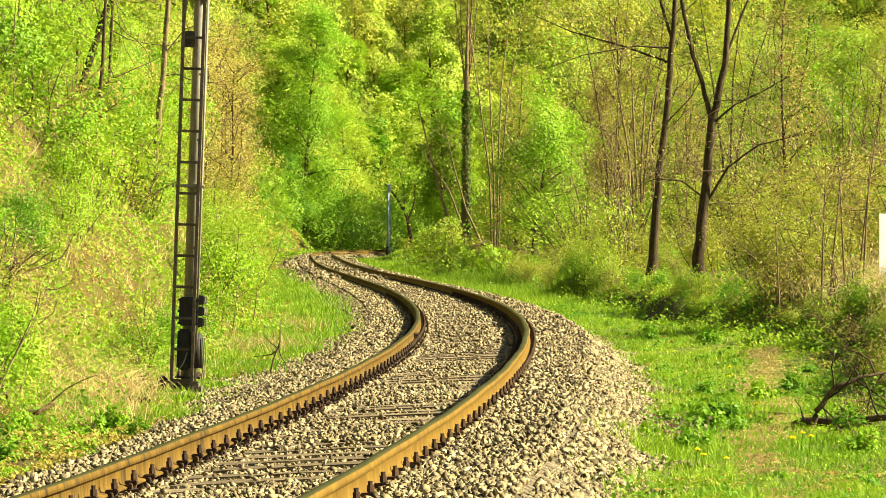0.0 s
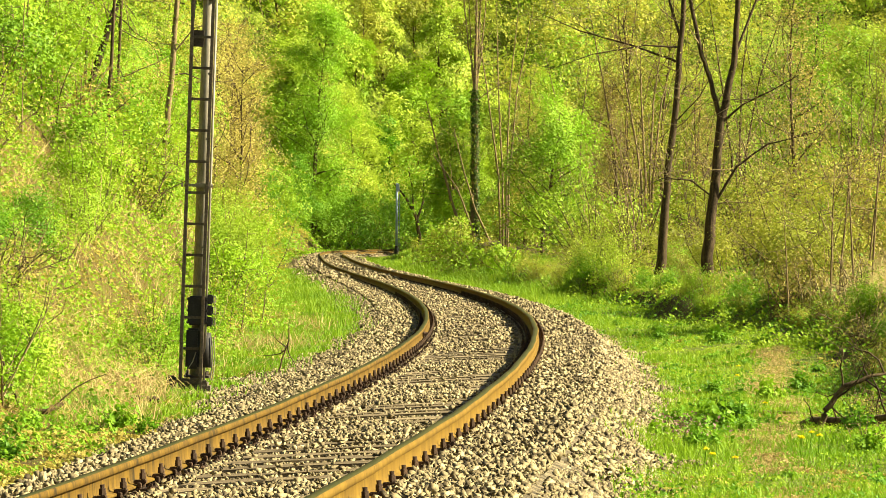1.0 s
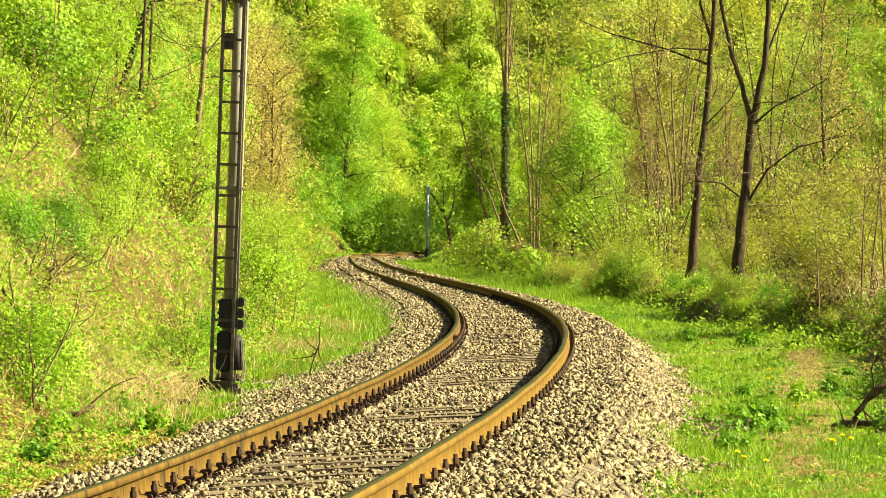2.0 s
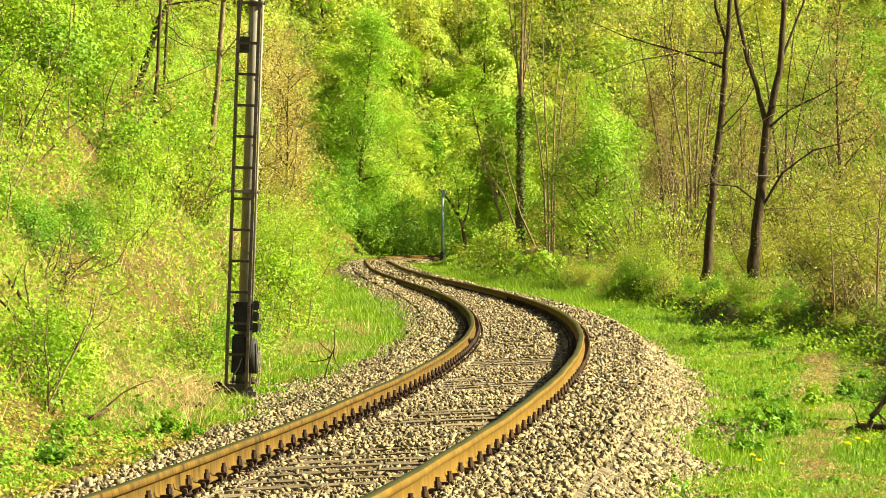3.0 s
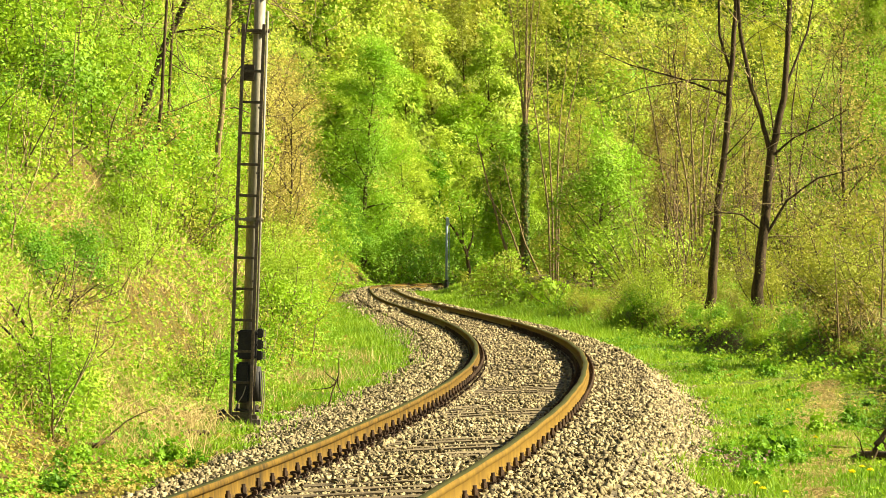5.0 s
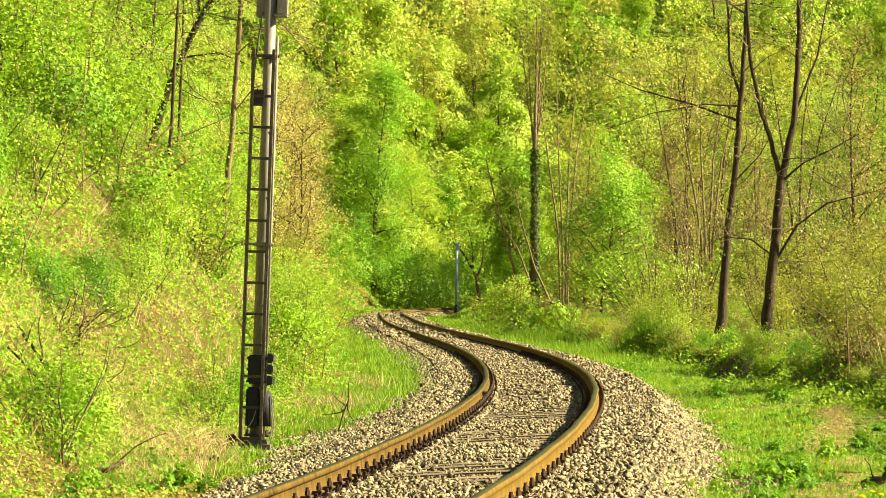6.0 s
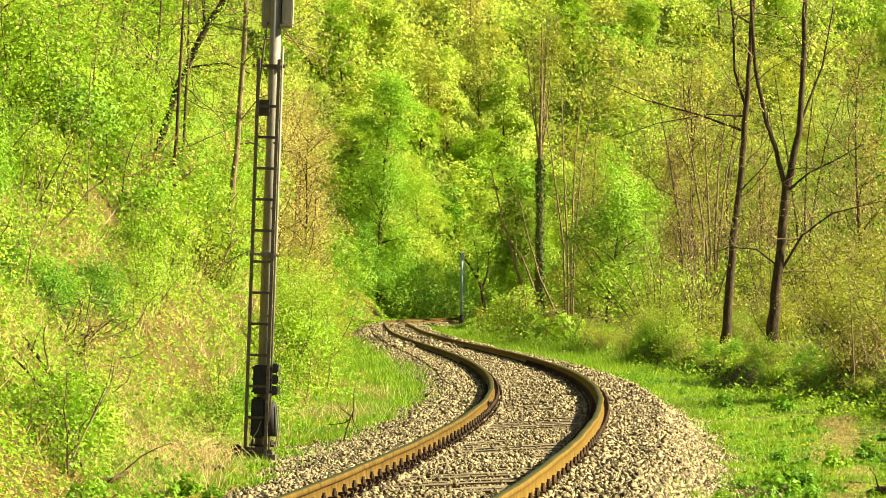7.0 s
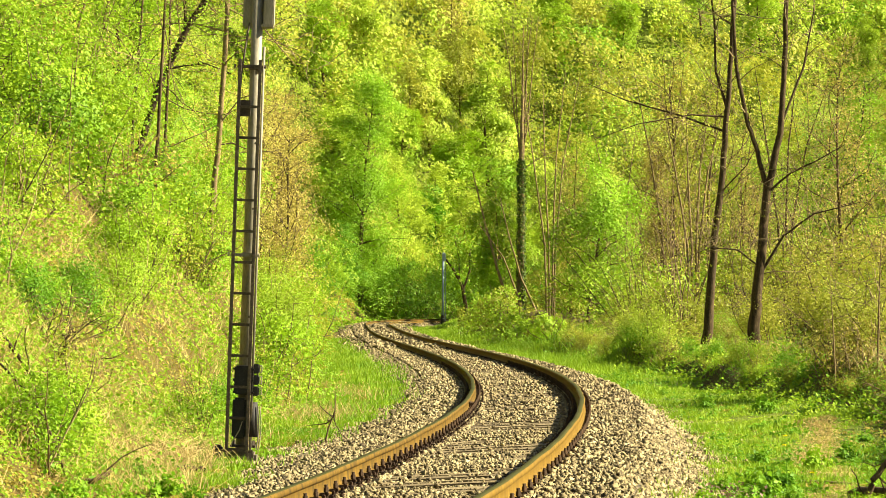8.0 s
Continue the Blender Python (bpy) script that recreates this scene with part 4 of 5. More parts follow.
for k in range(17):
    y = 112 + 6.5 * k
    pale_bushes.put(y * ((0.05 if y < 150 else 0.025) + 0.085 * ((k * 0.382) % 1.0)), y, 0.75 + 0.35 * ((k * 0.618) % 1.0), 61 * k)

for k, (x, y, sc) in enumerate(((6.5, 62, 0.85), (7.4, 66, 1.1), (7.5, 71, 1.15), (8.5, 75, 1.35), (8.1, 79, 1.2), (9.3, 83, 1.4), (8.9, 87, 1.2), (10.2, 91, 1.5), (6.1, 57.5, 0.75), (10.0, 98, 1.5), (8.2, 103, 1.3))):
    mid_shrubs.put(x, y, sc, 83 * k, kind=(2, 4, 2, 1)[k % 4])
# low green bushes along the foot of the right bank
for k in range(19):
    y = 63 + 2.1 * k
    o = np.interp(y, [60, 80, 104], [4.9, 5.35, 4.7]) + 0.9 * ((k * 0.618) % 1.0)
    near_shrubs.put(float(at_offset(o, y)), y, 0.42 + 0.28 * ((k * 0.382) % 1.0), 71 * k, kind=(1, 3, 1, 0)[k % 4])
brambles = Stock([lambda: make_shrub(74, 0.9, 0.9, 420, 0.04, LEAF_OLIVE, "tangle of dark dead bramble stems", 18, 9, BARK, category="bramble"),
                  lambda: make_shrub(75, 0.8, 0.9, 300, 0.04, LEAF_TAN, "tangle of pale dead canes in grass", 18, 9, TWIG, category="bramble")])
for k, (x, y, sc) in enumerate(((3.45, 30.9, 0.55), (3.8, 31.6, 0.5), (3.75, 33.2, 0.42), (4.1, 34.6, 0.5), (4.1, 36.4, 0.45), (4.45, 38.4, 0.55), (4.8, 41.5, 0.7), (5.1, 44.5, 0.8), (3.3, 28.6, 0.45), (-4.6, 37.0, 0.9), (-4.9, 40.0, 1.0), (-4.2, 35.4, 0.6), (5.6, 50.0, 1.1), (5.9, 53.0, 1.2))):
    brambles.put(x, y, sc, 97 * k, kind=0 if k in (0, 9) else 1)

# thin many-stemmed trees among the far bushes
for k in range(9):
    y = 132 + 10.5 * k
    x = y * ((0.046 if y < 150 else 0.010) + (0.040 if y < 150 else 0.085) * ((k * 0.618 + 0.2) % 1.0))
    sp, h = 0.5 + 0.5 * ((k * 0.382) % 1.0), 8.0 + 4.0 * ((k * 0.27) % 1.0)
    stems = [[(0.12 * a, 0, -0.4, 0.055), (0.35 * a * sp, 0.1 * a, h * 0.3, 0.045), (1.0 * a * sp, 0.2 * a, h * 0.65, 0.032), (2.0 * a * sp + 0.2, 0.2 * a, h, 0.010)]
             for a in ((-1.0, 0.25, 1.3) if k % 3 else (-1.4, -0.5, 0.4, 1.0))]
    drawn_tree("tree", x, y, stems, "thin many-stemmed tree with few young leaves", 900, 0.085, LEAF_BRIGHT if k % 2 else LEAF_OLIVE, 7, clump=0.35,
               wood=BARK if k % 3 == 1 else BARK_TAN, seed=120 + k)

# left bank along the curve; past the nearest, the thicket is one mass
rest = []
y = 30.0
while y < 288:
    gap = (0.72 if y < 62 else 0.85) + y * 0.012
    edge = np.interp(y, [30, 36, 44, 58, 75, 110, 160, 300], [3.3, 3.9, 3.8, 3.6, 4.3, 4.8, 4.8, 4.3])
    o = -edge - pr.uniform(0, 0.4)
    while True:
        x = float(at_offset(o, y))
        if x / y < -0.16 or -o > 22:
            break
        yy = y + pr.uniform(-0.5, 0.5) * gap
        up = float(smooth(0, 4, np.array(-o - edge)))
        if 35.5 < yy < 42.0 and o > -4.7 and pr.uniform() < 0.62 or yy < 35.5 and o > -4.2 and pr.uniform() < 0.5:
            o -= gap * pr.uniform(0.9, 1.5)
            continue
        if y < 62:
            dry = 0.22 if o > -5.4 and y < 46 else 0.05
            near_shrubs.put(x, yy, pr.uniform(0.45, 0.75) + 0.4 * up + 0.3 * float(smooth(48, 56, np.array(y))), pr.uniform(0, 360), kind=int(pr.choice(5, p=[0.36 - dry / 2, 0.22 - dry / 4, 0.25 - dry / 4, 0.17 - dry / 8, dry * 1.125])))
        elif y < 105:
            mid_shrubs.put(x, yy, pr.uniform(0.5, 0.9) + 0.3 * up, pr.uniform(0, 360), kind=int(pr.choice(5, p=[0.36, 0.22, 0.12, 0.22, 0.08])))
        else:
            rest.append((x, yy, pr.uniform(0.9, 1.8) + 0.9 * up))
        o -= gap * pr.uniform(0.9, 1.5)
    y += gap

# right bank
y = 34.0
while y < 290:
    gap = 1.1 + y * 0.014
    o = np.interp(y, [30, 40, 60, 85, 110, 140, 300], [4.5, 4.6, 5.0, 5.2, 4.6, 4.8, 5.2]) + pr.uniform(0, 0.4)
    while True:
        x = float(at_offset(o, y))
        if x / y > 0.15 or o > 24:
            break
        q = pr.uniform()
        yy = y + pr.uniform(-0.5, 0.5) * gap
        low = 0.32 if 46 < y < 93 and 0.03 < x / y < 0.089 else (1.25 if 56 < y < 93 else (0.5 if y < 93 else 1.0))
        if y < 110 and q < (0.66 if y < 62 else 0.5):
            dry_shrubs.put(x, yy, low * pr.uniform(0.6, 1.15), pr.uniform(0, 360), kind=int(q < 0.48))
        elif y < 70:
            near_shrubs.put(x, yy, low * pr.uniform(0.55, 1.1), pr.uniform(0, 360), kind=int(pr.choice([0, 1, 2, 3, 3, 4])))
        elif y < 110:
            mid_shrubs.put(x, yy, low * pr.uniform(0.45, 0.95), pr.uniform(0, 360), kind=int(pr.choice([0, 1, 2, 2, 2, 3, 4])))
        else:
            rest.append((x, yy, pr.uniform(0.8, 2.2)))
        o += gap * pr.uniform(0.9, 1.6)
    y += gap


def clear_view(x, y, h):
    """The line's clearing stays open along the long curve."""
    if 105 < y < 295:
        return x + 0.75 * h < -0.0405 * y or x - 0.8 * h > -0.0120 * y + 0.3 and float(offset(np.array(x), np.array(y))) - 0.5 * h > 4.2
    return True


def thicket(name, spots, mat, label, seed, per=420, leaf=0.16):
    """Far bushes that cannot be told apart, as one mass: canes and sprays of leaves over each root."""
    r = np.random.default_rng(seed)
    C, D, limbs = [], [], []
    for x, y, h in spots:
        g = float(ground_z(np.array(x), np.array(y)))
        n = int(per * (0.6 + 0.4 * h))
        k = r.integers(8, 14)
        ctr = np.stack([r.normal(size=k) * 0.5 * h, r.normal(size=k) * 0.5 * h, r.uniform(0.25, 1.0, k) * h], 1)
        c, facing = sprays(ctr, n, h * r.uniform(0.14, 0.34, k), r)
        D.append(facing)
        c[:, 2] = np.abs(c[:, 2])
        C.append(c + np.array([x, y, g]))
        for q in ctr[:4]:
            limbs.append(wander(r, (x, y, g - 0.1), q + np.array([0, 0, 0.3]), h * r.uniform(0.9, 1.5), 5, 0.025, 0.008, 0.2, 0.0))
    C = np.concatenate(C)
    v, f = leaves(C, leaf * (0.6 + 0.4 * C[:, 1] / 150), r, np.concatenate(D), single=True)
    root = tagged(new(name, mesh_np(name, v, f, mat)), label, "bushes", kind="stuff")
    v, f = tubes(limbs, 3)
    tagged(part_np("cane", mesh_np("cane", v, f, TWIG), root), kind="stuff")


for k in range(150):
    y = pr.uniform(170, 318)
    x = float(at_offset(-pr.uniform(5.5, 24), min(y, 292.0)))
    rest.append((x, y, pr.uniform(1.6, 3.6)))
rest = [q for q in rest if clear_view(*q)]
pr.shuffle(rest)
for side, shares in ((-1, (0, 0.48, 0.76, 0.90, 1)), (1, (0, 0.24, 0.36, 0.88, 1))):
    part_of = [q for q in rest if (float(offset(np.array(q[0]), np.array(min(q[1], 292.0)))) > 0) == (side > 0)]
    cut = [int(len(part_of) * q) for q in shares]
    where = "on the valley side" if side > 0 else "on the steep bank"
    for k, (mat, label) in enumerate(((LEAF_LIME, "distant lime-green bushes"), (LEAF_GREEN, "distant fresh green bushes"),
                                      (LEAF_OLIVE, "distant olive bushes"), (LEAF_TAN, "distant dry tan bushes"))):
        thicket("thicket", part_of[cut[k]:cut[k + 1]], mat, label + " " + where, 300 + k + 4 * (side > 0), 540, 0.112)

# trees behind the right bank and on the hillside that closes the valley
for y, n in ((118, 3), (138, 4), (160, 5), (185, 7), (212, 8), (240, 9), (268, 10), (296, 11), (322, 14), (344, 15), (366, 15), (390, 15), (415, 13)):
    lo, hi = -0.15 if y > 300 else 0.0, 0.15
    for i in range(n):
        x = (lo + (hi - lo) * (i + pr.uniform(0, 1)) / n) * y
        yy = y + pr.uniform(-9, 9)
        o = float(offset(np.array(x), np.array(yy)))
        if yy < 316 and o < 7.0:
            continue
        if yy < 150 and x / yy < 0.04:
            continue
        if yy < 230:
            near_trees.put(x, yy, pr.uniform(0.65, 1.0), pr.uniform(0, 360), kind=int(pr.choice(5, p=[0.18, 0.32, 0.18, 0.22, 0.10])))
        else:
            trees.put(x, yy, pr.uniform(0.7, 1.1), pr.uniform(0, 360), kind=int(pr.choice(5, p=[0.28, 0.10, 0.26, 0.28, 0.08])))
# the bright tree at the turn, and the tan trees on the left slope
column = make_tree(46, 19.5, 3.4, 34000, 0.14, LEAF_FRESH, "tall full column-shaped fresh green tree at the bend", trunk=0.25, bare=0.02, limbs_n=50, clump=0.8, slim=1.3)
column.matrix_basis = pose(-11.6, 303, float(ground_z(np.array(-11.6), np.array(303.0))), 0, 0, 15)
column = make_tree(47, 15, 3.0, 20000, 0.14, LEAF_BRIGHT, "yellow-green tall narrow tree beside the green one", trunk=0.2, bare=0.04, limbs_n=36, clump=0.7, slim=1.2)
column.matrix_basis = pose(-8.9, 317, float(ground_z(np.array(-8.9), np.array(317.0))), 0, 0, 80)
layered = make_tree(48, 6.6, 2.2, 12000, 0.09, LEAF_FRESH, "bright fresh-green small tree in layered leaf sprays", trunk=0.09, bare=0.2, limbs_n=26, clump=0.42, slim=1.8, twiggy=5)
layered.matrix_basis = pose(3.6, 146, float(ground_z(np.array(3.6), np.array(146.0))), 0, 0, 0)
for x, y, sc, k in ((-5.3, 330, 1.1, 0), (-3.2, 338, 1.2, 3), (-7.4, 323, 1.1, 1), (-1.0, 346, 1.2, 0), (2.5, 352, 1.1, 2)):
    trees.put(x, y, sc, 50 * k + y, kind=k)
for x, y, sc in ((-12.6, 284, 0.5), (-12.2, 296, 0.6), (-13.4, 272, 0.5), (-11.4, 301, 0.45)):
    trees.put(x, y, sc, 30 * y, kind=1)
trees.put(-13.6, 316, 1.3, 20, kind=0)
for x, y, sc, k in ((0.8, 302, 1.0, 3), (4.2, 306, 1.1, 0), (7.5, 300, 1.0, 2), (1.6, 310, 1.0, 0), (4.6, 314, 1.1, 3), (-7.0, 319, 1.0, 0), (6.2, 292, 0.9, 0), (-9.5, 337, 0.9, 3), (-6.5, 344, 1.0, 0), (-12.5, 341, 1.0, 0), (-3.5, 350, 1.0, 2)):
    trees.put(x, y, sc, 47 * y, kind=k)
bend_wall = []
for k in range(16):
    x = -11.6 + 0.62 * k
    bend_wall.append((x, (304.0 if x < -6.5 else 304.0 + (x + 6.5) * 4.5) + 2.0 * (k % 3), 4.2 + 1.6 * ((k * 0.618) % 1.0)))
thicket("thicket", bend_wall, LEAF_FRESH, "bright green bushes massed behind the far bend", 331, 620, 0.11)
curve_end = []
for k in range(26):
    y = 297 + 1.2 * k
    curve_end.append((float(np.interp(y, CY, CX)) + pr.uniform(3.8, 7.5), y, pr.uniform(2.2, 4.2)))
thicket("thicket", curve_end, LEAF_GREEN, "dense green bushes inside the far bend", 321, 480, 0.12)
hill = []
for k in range(700):
    y = pr.uniform(312, 480)
    x = y * pr.uniform(-0.155, 0.15)
    if x < -9 or y > float(np.interp(x, CX[CY > 285], CY[CY > 285])) + 7:
        hill.append((x, y, pr.uniform(3.0, 7.0)))
q = len(hill)
thicket("thicket", hill[:q * 3 // 10], LEAF_BRIGHT, "lime-green woodland filling the far hillside", 311, 380, 0.19)
thicket("thicket", hill[q * 3 // 10:q * 4 // 10], LEAF_GREEN, "fresh green woodland filling the far hillside", 312, 380, 0.19)
thicket("thicket", hill[q * 4 // 10:], LEAF_OLIVE, "olive woodland filling the far hillside", 313, 380, 0.19)
for x, y, sc in ((-6.8, 116, 0.72), (-8.4, 136, 0.8), (-9.0, 150, 0.9), (-10.0, 166, 0.95), (-8.0, 122, 0.7), (-11.6, 190, 1.0), (-7.4, 108, 0.6), (-7.7, 128, 0.8)):
    near_trees.put(x, y, sc, pr.uniform(0, 360), kind=3)
for y in (78, 92, 112, 135, 160, 190, 220, 250, 280):
    for k in range(2):
        x = -y * pr.uniform(0.085, 0.15)
        if float(offset(np.array(x), np.array(y))) < -7:
            near_trees.put(x, y + pr.uniform(-6, 6), pr.uniform(0.5, 0.8), pr.uniform(0, 360), kind=int(pr.choice([0, 2, 4])))


# ---- grass and undergrowth ----
def blades(X, Y, h, w, r, lean=0.5):
    n = len(X)
    Z = ground_z(X, Y) - 0.01
    a = r.uniform(0, 2 * np.pi, n)
    t = np.stack([X + np.cos(a) * h * lean * r.uniform(0, 1, n), Y + np.sin(a) * h * lean * r.uniform(0, 1, n), Z + h], -1)
    b = r.uniform(0, np.pi, n)
    d = np.stack([np.cos(b) * w / 2, np.sin(b) * w / 2, np.zeros(n)], -1)
    p = np.stack([X, Y, Z], -1)
    return np.stack([p - d, p + d, t], 1).reshape(-1, 3), np.arange(n * 3).reshape(-1, 3)


def spread(n, y0, y1, lo, hi, r, power=1.6, clump=0.0):
    """Places between two offsets, closer together near the camera."""
    u = r.uniform(0, 1, n)
    p = 1 - power
    Y = (y0 ** p + u * (y1 ** p - y0 ** p)) ** (1 / p)
    a, b = lo(Y), hi(Y)
    X = at_offset(a + (b - a) * r.uniform(0, 1, n), Y)
    if clump:
        m = max(n // 9, 1)
        k = r.integers(0, m, n)
        X, Y = X[k] + r.normal(size=n) * clump * Y / 40, Y[k] + r.normal(size=n) * clump * Y / 40
    return X, Y


gr = np.random.default_rng(5)
toe = lambda Y: np.interp(Y, [0, 40, 80, 120, 200, 300], [4.9, 5.2, 5.9, 5.0, 5.0, 4.8])
X, Y = spread(160000, 15, 150, lambda Y: right_edge(Y) + 0.12, toe, gr, clump=0.10)
keep = (wave(X, Y, 1.6, 3.0) > -0.62) | (gr.uniform(0, 1, len(X)) < 0.15)
keep &= ~(on_path(X, Y, 0.2) & (gr.uniform(0, 1, len(X)) < 0.6))
X, Y = X[keep], Y[keep]
hh = gr.uniform(0.02, 0.10, len(X)) * (0.75 + 0.75 * wave(X, Y, 1.4, 5.0)) * np.interp(Y, [20, 80], [1, 1.3])
X2, Y2 = spread(34000, 90, 285, lambda Y: right_edge(Y) - 0.1, lambda Y: np.interp(Y, [90, 130, 285], [5.0, 6.0, 6.2]), gr, 1.2, clump=0.06)
X, Y, hh = np.concatenate([X, X2]), np.concatenate([Y, Y2]), np.concatenate([hh, gr.uniform(0.10, 0.32, len(X2))])
v, f = blades(X, Y, np.maximum(hh, 0.02), 0.007 + 0.00026 * Y, gr, 1.3)
tagged(new("grass", mesh_np("grass", v, f, GRASS)), "bright green soft grass beside the ballast", "grass", kind="stuff")
X, Y = spread(96000, 16, 165, lambda Y: -np.interp(Y, [0, 30, 60, 90, 200], [4.0, 4.4, 4.4, 4.9, 4.9]), lambda Y: -left_edge(Y) + 0.12, gr, clump=0.10)
keep = wave(X, Y, 1.4, 1.0) > np.interp(Y, [30, 38], [0.15, -0.55])
X, Y = X[keep], Y[keep]
v, f = blades(X, Y, gr.uniform(0.03, 0.11, len(X)) * np.interp(Y, [25, 60], [0.8, 1.6]), 0.008 + 0.00028 * Y, gr, 0.9)
tagged(new("grass", mesh_np("grass", v, f, GRASS)), "yellow-green grass along the foot of the bank", "grass", kind="stuff")
X, Y = spread(17000, 28, 66, lambda Y: np.full_like(Y, -7.0), lambda Y: -left_edge(Y) - 0.3, gr, 1.3, clump=0.14)
keep = wave(X, Y, 0.9, 6.0) > -0.25
X, Y = X[keep], Y[keep]
v, f = blades(X, Y, gr.uniform(0.08, 0.30, len(X)), 0.008 + 0.00015 * Y, gr, 2.4)
tagged(new("dry_grass", mesh_np("dry_grass", v, f, HAY)), "matted dry straw-coloured grass on the bank", "dry grass", kind="stuff")


def straws(X, Y, ln, w, r):
    """Long dead stalks that arch over: ribbons of three pieces."""
    n = len(X)
    a = r.uniform(0, 2 * np.pi, n)
    out = np.stack([np.cos(a), np.sin(a), np.zeros(n)], 1) * (ln * r.uniform(0.35, 0.95, n))[:, None]
    base = np.stack([X, Y, ground_z(X, Y) - 0.02], 1)
    side = np.stack([-np.sin(a), np.cos(a), np.zeros(n)], 1) + r.normal(size=(n, 3)) * 0.5
    side = unit(side) * (w / 2)[:, None]
    rows = []
    for t, up in ((0, 0), (0.3, 0.34), (0.7, 0.42), (1.0, 0.18)):
        c = base + out * t + np.stack([np.zeros(n), np.zeros(n), ln * up], 1)
        rows += [c - side * (1 - 0.7 * t), c + side * (1 - 0.7 * t)]
    V = np.stack(rows, 1).reshape(-1, 3)
    F = (np.arange(n)[:, None, None] * 8 + np.array([[0, 1, 3, 2], [2, 3, 5, 4], [4, 5, 7, 6]])[None]).reshape(-1, 4)
    return V, F


X = gr.normal(size=4200) * 0.55 - 3.6
Y = gr.uniform(34.5, 42.0, 4200)
keep = (offset(X, Y) < -left_edge(Y) - 0.35) & (wave(X, Y, 1.5, 3.0) > -0.25)
X, Y = X[keep], Y[keep]
v, f = straws(X, Y, gr.uniform(0.18, 0.62, len(X)), gr.uniform(0.006, 0.013, len(X)), gr)
tagged(new("dry_grass", mesh_np("dry_grass", v, f, HAY)), "arching pale dead stalks in a patch behind the mast", "dry grass", kind="stuff")
X, Y = spread(5600, 34, 62, lambda Y: toe(Y) - 0.1, lambda Y: toe(Y) + 2.4, gr, 1.3, clump=0.16)
v, f = straws(X, Y, gr.uniform(0.3, 0.95, len(X)), gr.uniform(0.007, 0.013, len(X)), gr)
tagged(new("dry_grass", mesh_np("dry_grass", v, f, HAY)), "tangled pale dead stalks on the bank", "dry grass", kind="stuff")
X, Y = spread(15000, 28, 110, toe, lambda Y: toe(Y) + 4.0, gr, 1.3, clump=0.16)
keep = wave(X, Y, 0.8, 8.0) > -0.2
X, Y = X[keep], Y[keep]
v, f = blades(X, Y, gr.uniform(0.15, 0.5, len(X)) * np.interp(Y, [55, 75], [1, 0.45]), 0.008 + 0.0002 * Y, gr, 0.9)
tagged(new("dry_grass", mesh_np("dry_grass", v, f, HAY)), "tall dry straw grass on the sunny bank", "dry grass", kind="stuff")


def undergrowth(n, y0, y1, lo, hi, mat, label, r, leaf=0.05, height=0.35, power=1.3, cut=-0.9, seed=0.0):
    m = max(n // 16, 1)
    X, Y = spread(m, y0, y1, lo, hi, r, power)
    keep = (wave(X, Y, 0.8, seed) > cut) & ((mat is LEAF_TAN) | ~(on_path(X, Y, 0.2) & (r.uniform(0, 1, len(X)) < 0.8)))
    X, Y = X[keep], Y[keep]
    tall = np.abs(r.normal(size=len(X))) * height * 0.8 + height * 0.15
    k = r.integers(0, len(X), n * len(X) // m)
    wide = (0.05 + 0.35 * tall[k]) * (0.5 + Y[k] / 60)
    d = r.normal(size=(len(k), 2)) * wide[:, None] * 0.7
    X, Y = X[k] + d[:, 0], Y[k] + d[:, 1]
    Z = ground_z(X, Y) + tall[k] * np.exp(-(d ** 2).sum(1) / (wide ** 2)) * r.uniform(0.3, 1.0, len(k)) + 0.01
    v, f = leaves(np.stack([X, Y, Z], -1), leaf * (0.55 + Y / 75), r)
    tagged(new("undergrowth", mesh_np("undergrowth", v, f, mat)), label, "undergrowth", kind="stuff")


bank = lambda Y: -np.minimum(0.175 * Y + 2, 26)
undergrowth(86000, 24, 290, bank, lambda Y: -np.interp(Y, [0, 40, 60, 80, 120, 300], [3.0, 3.6, 3.4, 4.0, 4.3, 3.6]), LEAF_LIME, "low lime-green leaves covering the bank", gr, leaf=0.044, seed=1.0)
undergrowth(32000, 20, 200, bank, lambda Y: -np.interp(Y, [0, 40, 60, 80, 120, 300], [2.2, 3.0, 3.0, 3.7, 4.0, 3.4]), LEAF_GREEN, "low fresh green herbs covering the bank", gr, cut=-0.35, seed=4.0)
undergrowth(30000, 30, 280, lambda Y: toe(Y) - 0.3, lambda Y: np.minimum(0.16 * Y + 2, 24), LEAF_OLIVE, "low olive scrub on the bank", gr, seed=2.0)
undergrowth(26000, 17, 140, lambda Y: right_edge(Y) + 0.15, lambda Y: toe(Y) + 1.5, LEAF_LIME, "low lime-green clover and herbs in grass", gr, leaf=0.030, height=0.09, power=1.6, cut=-0.3, seed=3.5)
undergrowth(34000, 17, 140, lambda Y: right_edge(Y) + 0.2, lambda Y: toe(Y) + 1.5, LEAF_GREEN, "low broad-leaved herbs in the grass", gr, leaf=0.04, height=0.16, power=1.6, cut=0.0, seed=7.0)
undergrowth(15000, 19, 37, lambda Y: np.full_like(Y, -6.5), lambda Y: -left_edge(Y) - 0.25, LEAF_GREEN, "small green weeds among litter by the track", gr, leaf=0.034, height=0.13, cut=-0.25, seed=21.0)
undergrowth(30000, 17, 45, lambda Y: np.full_like(Y, -6.0), lambda Y: -left_edge(Y) - 0.1, LEAF_TAN, "brown fallen leaves on the bank's foot", gr, leaf=0.05, height=0.03, cut=-0.2, seed=9.0)
